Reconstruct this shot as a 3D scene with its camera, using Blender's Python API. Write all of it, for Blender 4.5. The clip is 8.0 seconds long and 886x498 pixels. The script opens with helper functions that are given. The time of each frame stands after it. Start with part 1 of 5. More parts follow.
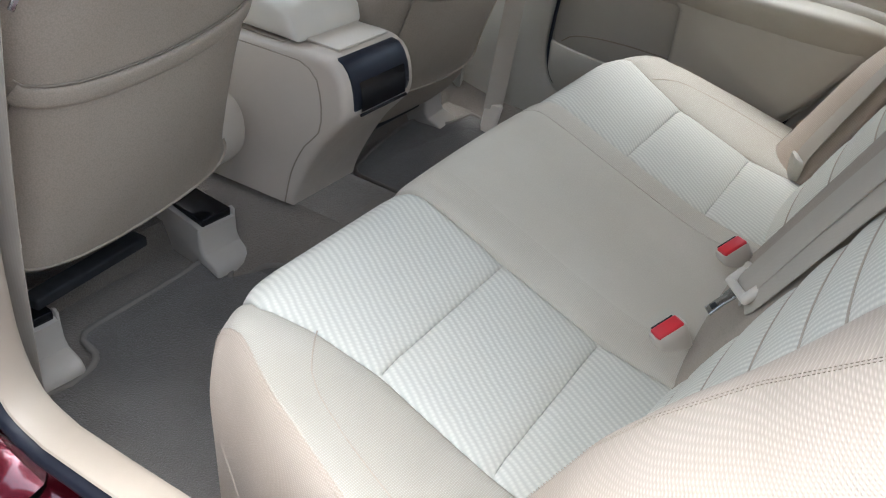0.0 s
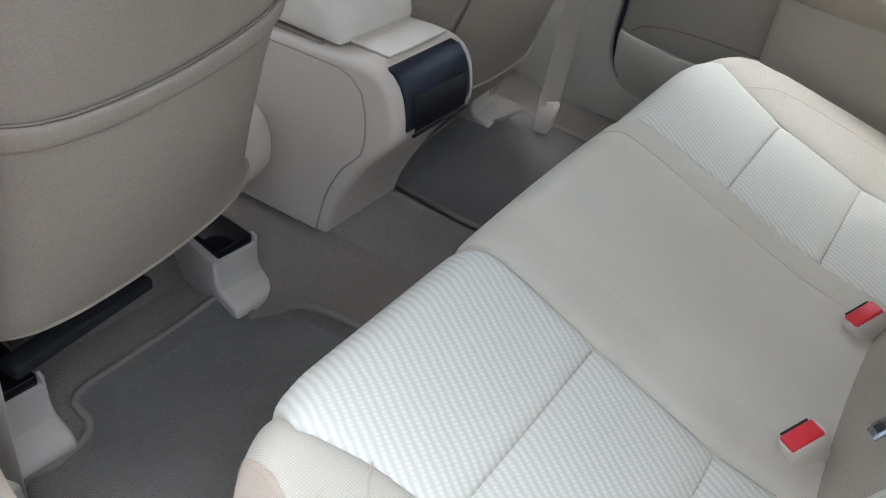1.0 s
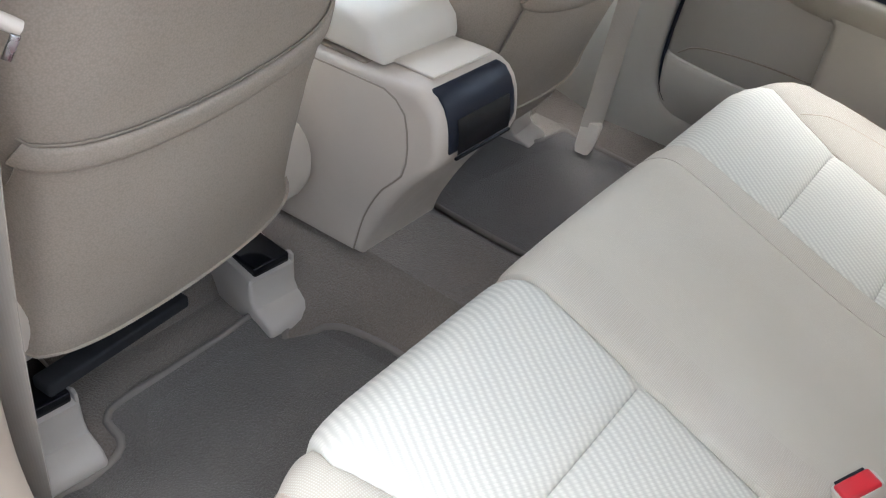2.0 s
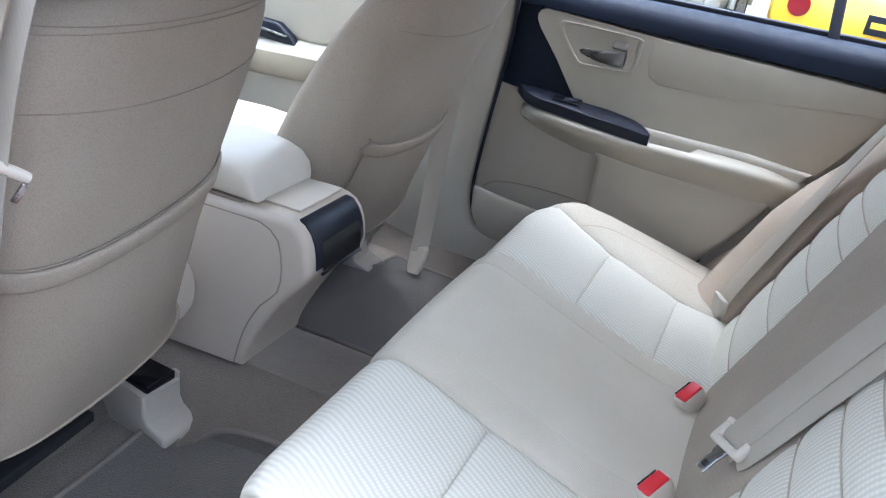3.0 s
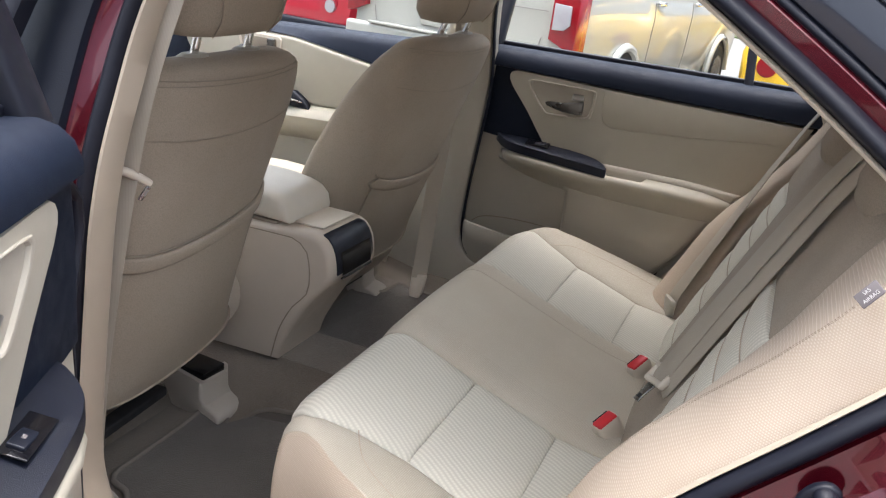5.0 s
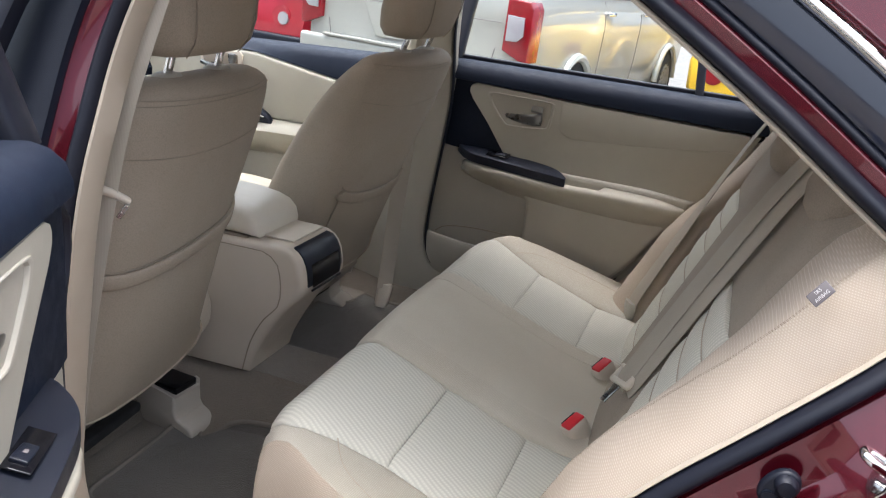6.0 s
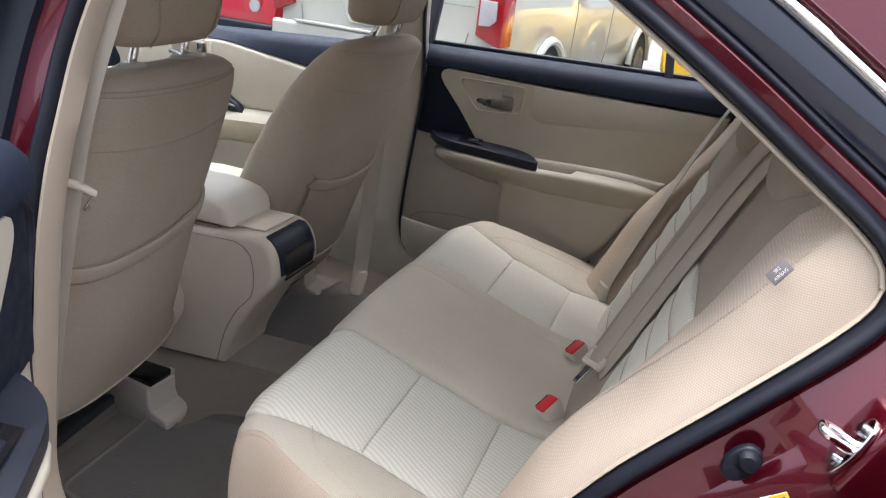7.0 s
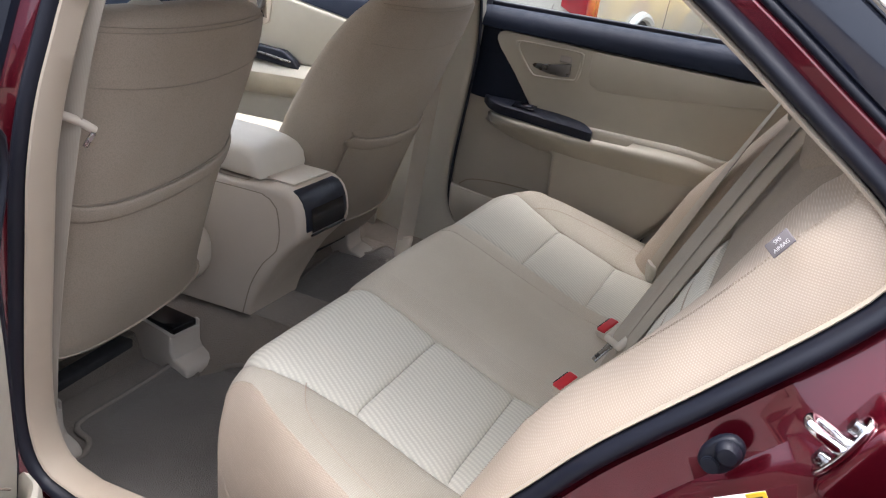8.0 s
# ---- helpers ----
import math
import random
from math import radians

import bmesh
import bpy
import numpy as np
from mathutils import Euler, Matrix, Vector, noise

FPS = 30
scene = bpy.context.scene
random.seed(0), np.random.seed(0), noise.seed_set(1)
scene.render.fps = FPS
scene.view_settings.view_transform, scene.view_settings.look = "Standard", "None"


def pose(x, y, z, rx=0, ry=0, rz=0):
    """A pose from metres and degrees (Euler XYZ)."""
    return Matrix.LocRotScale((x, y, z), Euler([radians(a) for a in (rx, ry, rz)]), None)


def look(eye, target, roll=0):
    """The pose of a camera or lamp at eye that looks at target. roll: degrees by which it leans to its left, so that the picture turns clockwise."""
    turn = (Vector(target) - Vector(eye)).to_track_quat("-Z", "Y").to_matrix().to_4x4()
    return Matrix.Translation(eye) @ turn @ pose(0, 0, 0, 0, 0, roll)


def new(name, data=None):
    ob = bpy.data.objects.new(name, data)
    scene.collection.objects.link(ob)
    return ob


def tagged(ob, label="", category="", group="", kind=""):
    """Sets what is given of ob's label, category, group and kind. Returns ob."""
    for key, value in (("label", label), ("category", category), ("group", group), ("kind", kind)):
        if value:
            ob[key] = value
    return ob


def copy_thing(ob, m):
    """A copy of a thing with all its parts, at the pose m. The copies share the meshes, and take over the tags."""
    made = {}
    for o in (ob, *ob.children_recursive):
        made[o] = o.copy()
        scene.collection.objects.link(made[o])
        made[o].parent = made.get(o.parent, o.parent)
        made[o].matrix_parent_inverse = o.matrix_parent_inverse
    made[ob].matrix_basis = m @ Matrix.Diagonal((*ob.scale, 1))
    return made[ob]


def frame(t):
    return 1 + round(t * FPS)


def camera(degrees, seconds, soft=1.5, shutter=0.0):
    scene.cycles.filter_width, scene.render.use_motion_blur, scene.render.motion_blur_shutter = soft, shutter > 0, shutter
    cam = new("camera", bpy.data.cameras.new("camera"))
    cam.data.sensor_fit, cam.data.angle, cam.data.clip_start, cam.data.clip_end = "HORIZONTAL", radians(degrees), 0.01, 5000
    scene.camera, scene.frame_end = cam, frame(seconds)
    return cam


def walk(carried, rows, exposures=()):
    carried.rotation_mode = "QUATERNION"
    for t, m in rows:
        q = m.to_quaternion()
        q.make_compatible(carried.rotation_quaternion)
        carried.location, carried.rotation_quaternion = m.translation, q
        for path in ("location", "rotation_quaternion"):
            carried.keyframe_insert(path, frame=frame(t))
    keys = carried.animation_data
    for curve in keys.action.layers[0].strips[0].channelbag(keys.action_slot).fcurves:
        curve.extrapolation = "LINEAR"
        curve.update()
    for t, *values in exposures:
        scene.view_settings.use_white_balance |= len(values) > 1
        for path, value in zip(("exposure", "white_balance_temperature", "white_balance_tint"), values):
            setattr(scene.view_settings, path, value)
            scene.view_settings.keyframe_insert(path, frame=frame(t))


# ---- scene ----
cam = camera(56.6, 8.0, 1.2)
PATH = [
    (0, (0.568, -1.016, 0.866), (-0.091, 0.137, -0.026), 6.7),
    (0.5, (0.473, -0.970, 0.876), (-0.083, 0.204, -0.058), 7.5),
    (1, (0.366, -0.845, 0.838), (-0.270, 0.261, -0.129), 8.3),
    (1.2, (0.340, -0.799, 0.839), (-0.344, 0.275, -0.128), 8.3),
    (2.3, (0.340, -0.875, 0.836), (-0.355, 0.213, -0.109), 8.3),
    (2.5, (0.336, -0.957, 0.836), (-0.313, 0.196, -0.064), 9.2),
    (3, (0.408, -1.067, 0.905), (-0.092, 0.297, 0.235), 9.6),
    (3.1, (0.416, -1.082, 0.919), (-0.062, 0.310, 0.290), 8.5),
    (3.5, (0.510, -1.112, 0.952), (-0.012, 0.310, 0.439), 7.6),
    (4, (0.610, -1.198, 0.939), (-0.026, 0.180, 0.433), 6.1),
    (4.5, (0.583, -1.291, 0.931), (-0.046, 0.085, 0.411), 5.2),
    (4.7, (0.572, -1.336, 0.925), (-0.022, 0.051, 0.393), 5.9),
    (5.8, (0.548, -1.435, 0.943), (0.077, -0.001, 0.415), 7.5),
    (6, (0.550, -1.433, 0.941), (0.087, 0.010, 0.427), 7.1),
    (6.5, (0.550, -1.430, 0.943), (0.113, 0.023, 0.436), 6.7),
    (7, (0.564, -1.433, 0.944), (0.144, 0.016, 0.409), 6.5),
    (7.5, (0.567, -1.437, 0.920), (0.087, -0.026, 0.337), 6.9),
    (8, (0.653, -1.344, 0.913), (0.089, 0.030, 0.317), 7.8),
]
EXPOSURES = [(0.0, 2.00, 5200, 3), (1.2, 2.10, 5100, 3), (2.5, 2.51, 5330, 6), (3.0, 2.40, 4860, 5), (3.5, 1.92, 5300, 9), (4.0, 1.95, 5700, 9), (4.5, 1.80, 6270, 9), (4.7, 1.76, 5900, 8), (6.0, 1.61, 5580, 6), (8.0, 1.67, 5630, 9)]
walk(cam, [(t, look(eye, target, roll)) for t, eye, target, roll in PATH], EXPOSURES)

# ---- world and light: bright overcast day on a car lot ----
world = bpy.data.worlds.new("sky")
scene.world = world
world.use_nodes = True
wn = world.node_tree.nodes
sky = wn.new("ShaderNodeTexSky")
sky.sky_type = "NISHITA"
sky.sun_disc = False
sky.sun_elevation = radians(86)
sky.sun_rotation = radians(333)
sky.air_density, sky.dust_density, sky.ozone_density = 0.3, 10.0, 0.0
wn["Background"].inputs["Strength"].default_value = 0.15
world.node_tree.links.new(sky.outputs[0], wn["Background"].inputs[0])
sun = new("sun", bpy.data.lights.new("sun", "SUN"))
sun.data.energy, sun.data.angle, sun.data.color = 1.1, radians(150), (1.0, 1.0, 0.97)
sun.matrix_world = look((-0.1, 0.20, 3.0), (0.0, 0, 0))


# ---- materials ----
def nodes_of(name):
    m = bpy.data.materials.new(name)
    m.use_nodes = True
    return m, m.node_tree, m.node_tree.nodes["Principled BSDF"]


def mixed(tree, fac, a, b):
    n = tree.nodes.new("ShaderNodeMix")
    n.data_type = "RGBA"
    n.inputs["A"].default_value = (*a, 1)
    n.inputs["B"].default_value = (*b, 1)
    tree.links.new(fac, n.inputs["Factor"])
    return n.outputs["Result"]


def coords(tree, scale=(1, 1, 1), turn=(0, 0, 0)):
    c = tree.nodes.new("ShaderNodeTexCoord")
    mp = tree.nodes.new("ShaderNodeMapping")
    mp.inputs["Scale"].default_value = scale
    mp.inputs["Rotation"].default_value = [radians(a) for a in turn]
    tree.links.new(c.outputs["Object"], mp.inputs["Vector"])
    return mp.outputs["Vector"]


def noise_of(tree, vec, scale, detail=3.0, lo=0.35, hi=0.65):
    n = tree.nodes.new("ShaderNodeTexNoise")
    n.inputs["Scale"].default_value = scale
    n.inputs["Detail"].default_value = detail
    tree.links.new(vec, n.inputs["Vector"])
    r = tree.nodes.new("ShaderNodeMapRange")
    r.inputs["From Min"].default_value, r.inputs["From Max"].default_value = lo, hi
    tree.links.new(n.outputs["Fac"], r.inputs["Value"])
    return r.outputs["Result"]


def wave_of(tree, vec, period, axis, distort=0.0, dscale=1.0):
    w = tree.nodes.new("ShaderNodeTexWave")
    w.bands_direction = axis
    w.inputs["Scale"].default_value = 2 * math.pi / (20 * period)
    w.inputs["Distortion"].default_value = distort
    w.inputs["Detail"].default_value = 0.0
    w.inputs["Detail Scale"].default_value = dscale
    tree.links.new(vec, w.inputs["Vector"])
    return w.outputs["Fac"]


def maths(tree, op, a, b):
    n = tree.nodes.new("ShaderNodeMath")
    n.operation = op
    for k, v in enumerate((a, b)):
        if isinstance(v, (int, float)):
            n.inputs[k].default_value = v
        else:
            tree.links.new(v, n.inputs[k])
    return n.outputs[0]


def bump(tree, bsdf, height, strength, distance):
    n = tree.nodes.new("ShaderNodeBump")
    n.inputs["Strength"].default_value, n.inputs["Distance"].default_value = strength, distance
    tree.links.new(height, n.inputs["Height"])
    tree.links.new(n.outputs[0], bsdf.inputs["Normal"])


def plain(name, colour, rough=0.5, metal=0.0, var=0.08, vscale=9.0, grain=0.0, gscale=900.0, coat=0.0, spec=0.5):
    """A surface with soft large variation, fine grain in relief and a little uneven gloss."""
    m, tree, b = nodes_of(name)
    v = coords(tree)
    big = noise_of(tree, v, vscale, 4)
    tree.links.new(mixed(tree, big, [c * (1 - var) for c in colour], [min(1, c * (1 + var)) for c in colour]), b.inputs["Base Color"])
    rg = noise_of(tree, v, vscale * 5, 3)
    tree.links.new(maths(tree, "ADD", maths(tree, "MULTIPLY", rg, 0.12), rough - 0.06), b.inputs["Roughness"])
    b.inputs["Metallic"].default_value = metal
    b.inputs["Specular IOR Level"].default_value = spec
    if coat:
        b.inputs["Coat Weight"].default_value = coat
        b.inputs["Coat Roughness"].default_value = 0.04
    if grain:
        bump(tree, b, noise_of(tree, v, gscale, 2), grain, 0.0008)
    return m


def woven(name, colour, dark, period=0.0024, turn=(0, 0, 0), strength=0.5, axes=("X", "Y"), nubby=False):
    """Seat cloth: a fine basket weave with darker holes and faint larger soiling."""
    m, tree, b = nodes_of(name)
    v = coords(tree, turn=turn)
    if nubby:
        cells = tree.nodes.new("ShaderNodeTexVoronoi")
        cells.inputs["Scale"].default_value = 1 / period
        cells.inputs["Randomness"].default_value = 0.9
        tree.links.new(v, cells.inputs["Vector"])
        weave = maths(tree, "SUBTRACT", 1.0, maths(tree, "MULTIPLY", cells.outputs["Distance"], 1.1))
    else:
        weave = maths(tree, "MULTIPLY", wave_of(tree, v, period, axes[0]), wave_of(tree, v, period, axes[1]))
    soil = noise_of(tree, v, 6.0, 5)
    base = mixed(tree, weave, dark, colour)
    n = tree.nodes.new("ShaderNodeMix")
    n.data_type, n.blend_type = "RGBA", "MULTIPLY"
    n.inputs["Factor"].default_value = 1.0
    tree.links.new(base, n.inputs["A"])
    tree.links.new(mixed(tree, soil, (0.92, 0.91, 0.89), (1, 1, 1)), n.inputs["B"])
    tree.links.new(n.outputs["Result"], b.inputs["Base Color"])
    b.inputs["Roughness"].default_value = 0.85
    b.inputs["Specular IOR Level"].default_value = 0.25
    b.inputs["Sheen Weight"].default_value = 0.02
    bump(tree, b, weave, strength, 0.0006)
    return m


def ribbed(name, colour, dark, turn):
    """Insert cloth: pale diagonal ribs broken into short dashes."""
    m, tree, b = nodes_of(name)
    v = coords(tree, turn=turn)
    ribs = wave_of(tree, v, 0.0085, "Y", 0.9, 1.6)
    dash = wave_of(tree, v, 0.0042, "X")
    fine = wave_of(tree, v, 0.0018, "X")
    h = maths(tree, "ADD", maths(tree, "MULTIPLY", ribs, maths(tree, "ADD", maths(tree, "MULTIPLY", dash, 0.45), 0.55)), maths(tree, "MULTIPLY", fine, 0.10))
    tree.links.new(mixed(tree, h, dark, colour), b.inputs["Base Color"])
    b.inputs["Roughness"].default_value = 0.8
    b.inputs["Specular IOR Level"].default_value = 0.3
    b.inputs["Sheen Weight"].default_value = 0.03
    bump(tree, b, h, 0.42, 0.0011)
    return m


def fuzzy(name, colour, var=0.25, scale=420.0):
    """Needle-felt carpet: fibre speckle, worn patches, matt."""
    m, tree, b = nodes_of(name)
    v = coords(tree)
    fine, worn = noise_of(tree, v, scale, 4, 0.3, 0.7), noise_of(tree, v, 7.0, 5)
    f = maths(tree, "ADD", maths(tree, "MULTIPLY", fine, 0.6), maths(tree, "MULTIPLY", worn, 0.4))
    tree.links.new(mixed(tree, f, [c * (1 - var) for c in colour], [c * (1 + var) for c in colour]), b.inputs["Base Color"])
    b.inputs["Roughness"].default_value = 0.95
    b.inputs["Specular IOR Level"].default_value = 0.1
    b.inputs["Sheen Weight"].default_value = 0.2
    bump(tree, b, fine, 0.8, 0.002)
    return m


def paint(name, colour, metal=0.35, rough=0.32):
    """Car paint with flakes under a clear coat."""
    m, tree, b = nodes_of(name)
    v = coords(tree)
    tree.links.new(mixed(tree, noise_of(tree, v, 3000, 1), [c * 0.8 for c in colour], [min(1, c * 1.25) for c in colour]), b.inputs["Base Color"])
    b.inputs["Metallic"].default_value, b.inputs["Roughness"].default_value = metal, rough
    b.inputs["Coat Weight"].default_value, b.inputs["Coat Roughness"].default_value = 1.0, 0.03
    return m


def glass(name, tint=(0.9, 0.95, 0.93)):
    m, tree, b = nodes_of(name)
    b.inputs["Base Color"].default_value = (*tint, 1)
    b.inputs["Transmission Weight"].default_value = 1.0
    b.inputs["Roughness"].default_value = 0.0
    b.inputs["IOR"].default_value = 1.02
    return m


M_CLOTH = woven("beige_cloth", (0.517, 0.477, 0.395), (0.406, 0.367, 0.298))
# darker copy of the beige cloth: shade on the backrests is in its colour
M_CLOTH_BACK_SHADED = woven("beige_cloth_back_shaded", (0.375, 0.319, 0.254), (0.302, 0.255, 0.200), period=0.0021, strength=0.22, nubby=True)
# warmer copy for the sides: peach light from the open door is mixed in
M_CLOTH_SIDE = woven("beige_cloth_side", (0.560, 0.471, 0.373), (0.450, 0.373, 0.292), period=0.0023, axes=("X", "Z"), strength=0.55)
M_CLOTH_STRIP = woven("woven_strip_cloth", (0.612, 0.557, 0.457), (0.501, 0.451, 0.365), period=0.0022)
M_CLOTH_SMOOTH = woven("smooth_beige_cloth", (0.585, 0.533, 0.434), (0.517, 0.467, 0.379), period=0.0013, strength=0.2)
M_VINYL = plain("beige_vinyl", (0.387, 0.358, 0.289), 0.55, grain=0.15, var=0.04)
M_RIB = ribbed("ribbed_insert_cloth", (0.624, 0.594, 0.507), (0.489, 0.463, 0.389), (0.000, 0.000, 25.080))
M_RIB_BACK = ribbed("ribbed_back_cloth", (0.695, 0.658, 0.555), (0.531, 0.497, 0.412), (0.000, 89.550, 8.360))
M_PLASTIC = plain("beige_plastic", (0.397, 0.366, 0.300), 0.5, grain=0.25, var=0.03, gscale=1500)
M_PLASTIC_PALE = plain("pale_beige_plastic", (0.576, 0.512, 0.424), 0.42, grain=0.15, var=0.03, gscale=1500)
# beige plastic raised and warmed: near-side light on the console put into its colour
M_CONSOLE_LIT = plain("console_plastic_lit", (0.515, 0.445, 0.362), 0.5, grain=0.25, var=0.03, gscale=1500)
M_COVER = plain("rail_cover_plastic", (0.43, 0.385, 0.325), 0.5, grain=0.2, var=0.03, gscale=1500)
M_LID = plain("padded_lid_vinyl", (0.616, 0.563, 0.474), 0.38, grain=0.2, var=0.03, gscale=1200)
M_CARPET = fuzzy("beige_carpet", (0.198, 0.166, 0.132))
M_MAT = fuzzy("mat_carpet", (0.122, 0.109, 0.094))
M_PIPING = plain("mat_piping", (0.192, 0.166, 0.138), 0.8, grain=0.5)
M_THREAD = plain("stitch_thread", (0.40, 0.33, 0.25), 0.8)
M_SEAM = plain("seam_cord", (0.27, 0.225, 0.175), 0.9)
M_TRIM = plain("cream_edge_trim", (0.421, 0.355, 0.273), 0.5, grain=0.1, var=0.03, gscale=1500)
M_PIANO = plain("piano_black", (0.014, 0.016, 0.026), 0.12, coat=0.45, spec=0.4, var=0.03)
M_GLOSS = plain("gloss_black", (0.006, 0.006, 0.008), 0.14, spec=0.35)
M_BLACK = plain("satin_black_plastic", (0.008, 0.010, 0.018), 0.36, grain=0.2, spec=0.35)
M_NAVY = plain("black_door_upper", (0.006, 0.010, 0.022), 0.58, grain=0.25, spec=0.22)
M_RUBBER = plain("black_rubber", (0.008, 0.009, 0.016), 0.46, spec=0.32)
M_DARK = plain("dark_recess", (0.012, 0.012, 0.013), 0.8)
M_STEEL = plain("brushed_steel", (0.40, 0.40, 0.40), 0.22, 1.0)
M_CHROME = plain("chrome", (0.80, 0.80, 0.80), 0.1, 1.0, var=0.02)
M_SATIN = plain("satin_silver", (0.211, 0.208, 0.202), 0.30, 1.0)
M_TABSILVER = plain("silver_plastic", (0.30, 0.285, 0.26), 0.38, 0.5)
M_RED_BTN = plain("red_button_plastic", (0.56, 0.018, 0.028), 0.35)
M_RED = paint("dark_red_paint", (0.105, 0.004, 0.012), 0.58, 0.24)
M_WEB = woven("belt_webbing", (0.423, 0.378, 0.311), (0.391, 0.348, 0.286), period=0.0013, strength=0.12)
M_TAG = plain("grey_tag", (0.17, 0.15, 0.15), 0.8)
M_PRINT = plain("pale_print", (0.62, 0.6, 0.58), 0.7)
M_WHITE = plain("white_label", (0.8, 0.8, 0.8), 0.5)
M_YELLOW = plain("yellow_label", (0.8, 0.55, 0.03), 0.5)
M_INK = plain("label_ink", (0.02, 0.02, 0.02), 0.6)
M_REDINK = plain("red_ink", (0.6, 0.03, 0.03), 0.6)
M_HEADLINER = plain("pale_headliner", (0.72, 0.66, 0.58), 0.95)
M_GLASS = glass("window_glass")


# ---- mesh helpers ----
def part(name, bm, material, parent=None, label="", sharp=40.0, normals=True):
    """Links a bmesh as one mesh object, under a thing or a part."""
    if normals:
        bmesh.ops.recalc_face_normals(bm, faces=bm.faces)
    me = bpy.data.meshes.new(name)
    bm.to_mesh(me)
    bm.free()
    for p in me.polygons:
        p.use_smooth = True
    me.set_sharp_from_angle(angle=radians(sharp))
    me.materials.append(material)
    ob = new(name, me)
    if parent is not None:
        ob.parent = parent
    if label:
        ob["label"] = label
    return ob


def thing(name, label, category, group="", kind="", at=(0, 0, 0)):
    ob = new(name)
    ob.location = at
    ob.empty_display_size = 0.05
    return tagged(ob, label, category, group, kind)


def lin(table, x):
    """Smooth interpolation through a table of (x, value)."""
    return float(np.interp(x, [a for a, _ in table], [b for _, b in table]))


def curve(points, n):
    """n points along a smooth Catmull-Rom curve through the given points, by length."""
    p = [Vector(q) for q in points]
    p = [p[0] * 2 - p[1]] + p + [p[-1] * 2 - p[-2]]
    out = []
    for i in range(1, len(p) - 2):
        for k in range(16):
            t = k / 16
            a, b, c, d = p[i - 1 : i + 3]
            out.append(0.5 * ((2 * b) + (c - a) * t + (2 * a - 5 * b + 4 * c - d) * t * t + (3 * b - a - 3 * c + d) * t**3))
    out.append(p[-2])
    at = np.r_[0, np.cumsum([(b - a).length for a, b in zip(out, out[1:])])]
    return [Vector([np.interp(s, at, [q[k] for q in out]) for k in range(len(out[0]))]) for s in np.linspace(0, at[-1], n)]


def loft(rings, closed=True, caps=True):
    """Skin over rings of points, all of one count."""
    bm = bmesh.new()
    rows = [[bm.verts.new(p) for p in ring] for ring in rings]
    n = len(rows[0])
    for a, b in zip(rows, rows[1:]):
        for i in range(n if closed else n - 1):
            j = (i + 1) % n
            bm.faces.new((a[i], a[j], b[j], b[i]))
    if caps and closed:
        bm.faces.new(rows[0])
        bm.faces.new(rows[-1][::-1])
    return bm


def add(bm, other):
    """Joins another bmesh into bm."""
    me = bpy.data.meshes.new("scrap")
    other.to_mesh(me)
    other.free()
    bm.from_mesh(me)
    bpy.data.meshes.remove(me)
    return bm


def oval(w, d, n=24, power=2.6):
    """A superellipse of full width w and depth d, as (a, b) pairs."""
    out = []
    for k in range(n):
        t = 2 * math.pi * k / n
        c, s = math.cos(t), math.sin(t)
        out.append((0.5 * w * math.copysign(abs(c) ** (2 / power), c), 0.5 * d * math.copysign(abs(s) ** (2 / power), s)))
    return out


def sweep(path, profile, up=(0, 0, 1), closed=False, caps=True):
    """A profile of (side, up) pairs carried along a path."""
    rings, n = [], len(path)
    path = [Vector(p) for p in path]
    for i, p in enumerate(path):
        a = path[(i - 1) % n] if closed or i else path[0]
        b = path[(i + 1) % n] if closed or i < n - 1 else path[-1]
        t = (b - a).normalized()
        u = Vector(up)
        side = t.cross(u).normalized()
        v = side.cross(t)
        rings.append([p + side * x + v * y for x, y in profile])
    if closed:
        rings.append(rings[0])
        bm = loft(rings, caps=False)
        bmesh.ops.remove_doubles(bm, verts=bm.verts, dist=1e-6)
        return bm
    return loft(rings, caps=caps)


def tube(path, r, n=10, up=(0, 0, 1)):
    return sweep(path, oval(2 * r, 2 * r, n, 2), up)


def rbox(size, bevel, m=None, segs=3):
    """A box with rounded edges, centred, under the pose m."""
    bm = bmesh.new()
    bmesh.ops.create_cube(bm, size=1, matrix=Matrix.Diagonal((*size, 1)))
    if bevel:
        bmesh.ops.bevel(bm, geom=bm.edges[:], offset=bevel, segments=segs, profile=0.5, affect="EDGES")
    if m is not None:
        bmesh.ops.transform(bm, matrix=m, verts=bm.verts)
    return bm


def prism(poly, depth, bevel=0.0, m=None, segs=3):
    """A polygon of (a, b) pairs in the plane of local x and z, carried along local y from -depth/2 to depth/2."""
    bm = bmesh.new()
    f = [bm.verts.new((a, -depth / 2, b)) for a, b in poly]
    g = [bm.verts.new((a, depth / 2, b)) for a, b in poly]
    caps = [bm.faces.new(f), bm.faces.new(g[::-1])]
    for i in range(len(poly)):
        j = (i + 1) % len(poly)
        bm.faces.new((f[j], f[i], g[i], g[j]))
    bmesh.ops.recalc_face_normals(bm, faces=bm.faces)
    if bevel:
        bmesh.ops.bevel(bm, geom=[e for c in caps for e in c.edges], offset=bevel, segments=segs, profile=0.5, affect="EDGES")
    if m is not None:
        bmesh.ops.transform(bm, matrix=m, verts=bm.verts)
    return bm


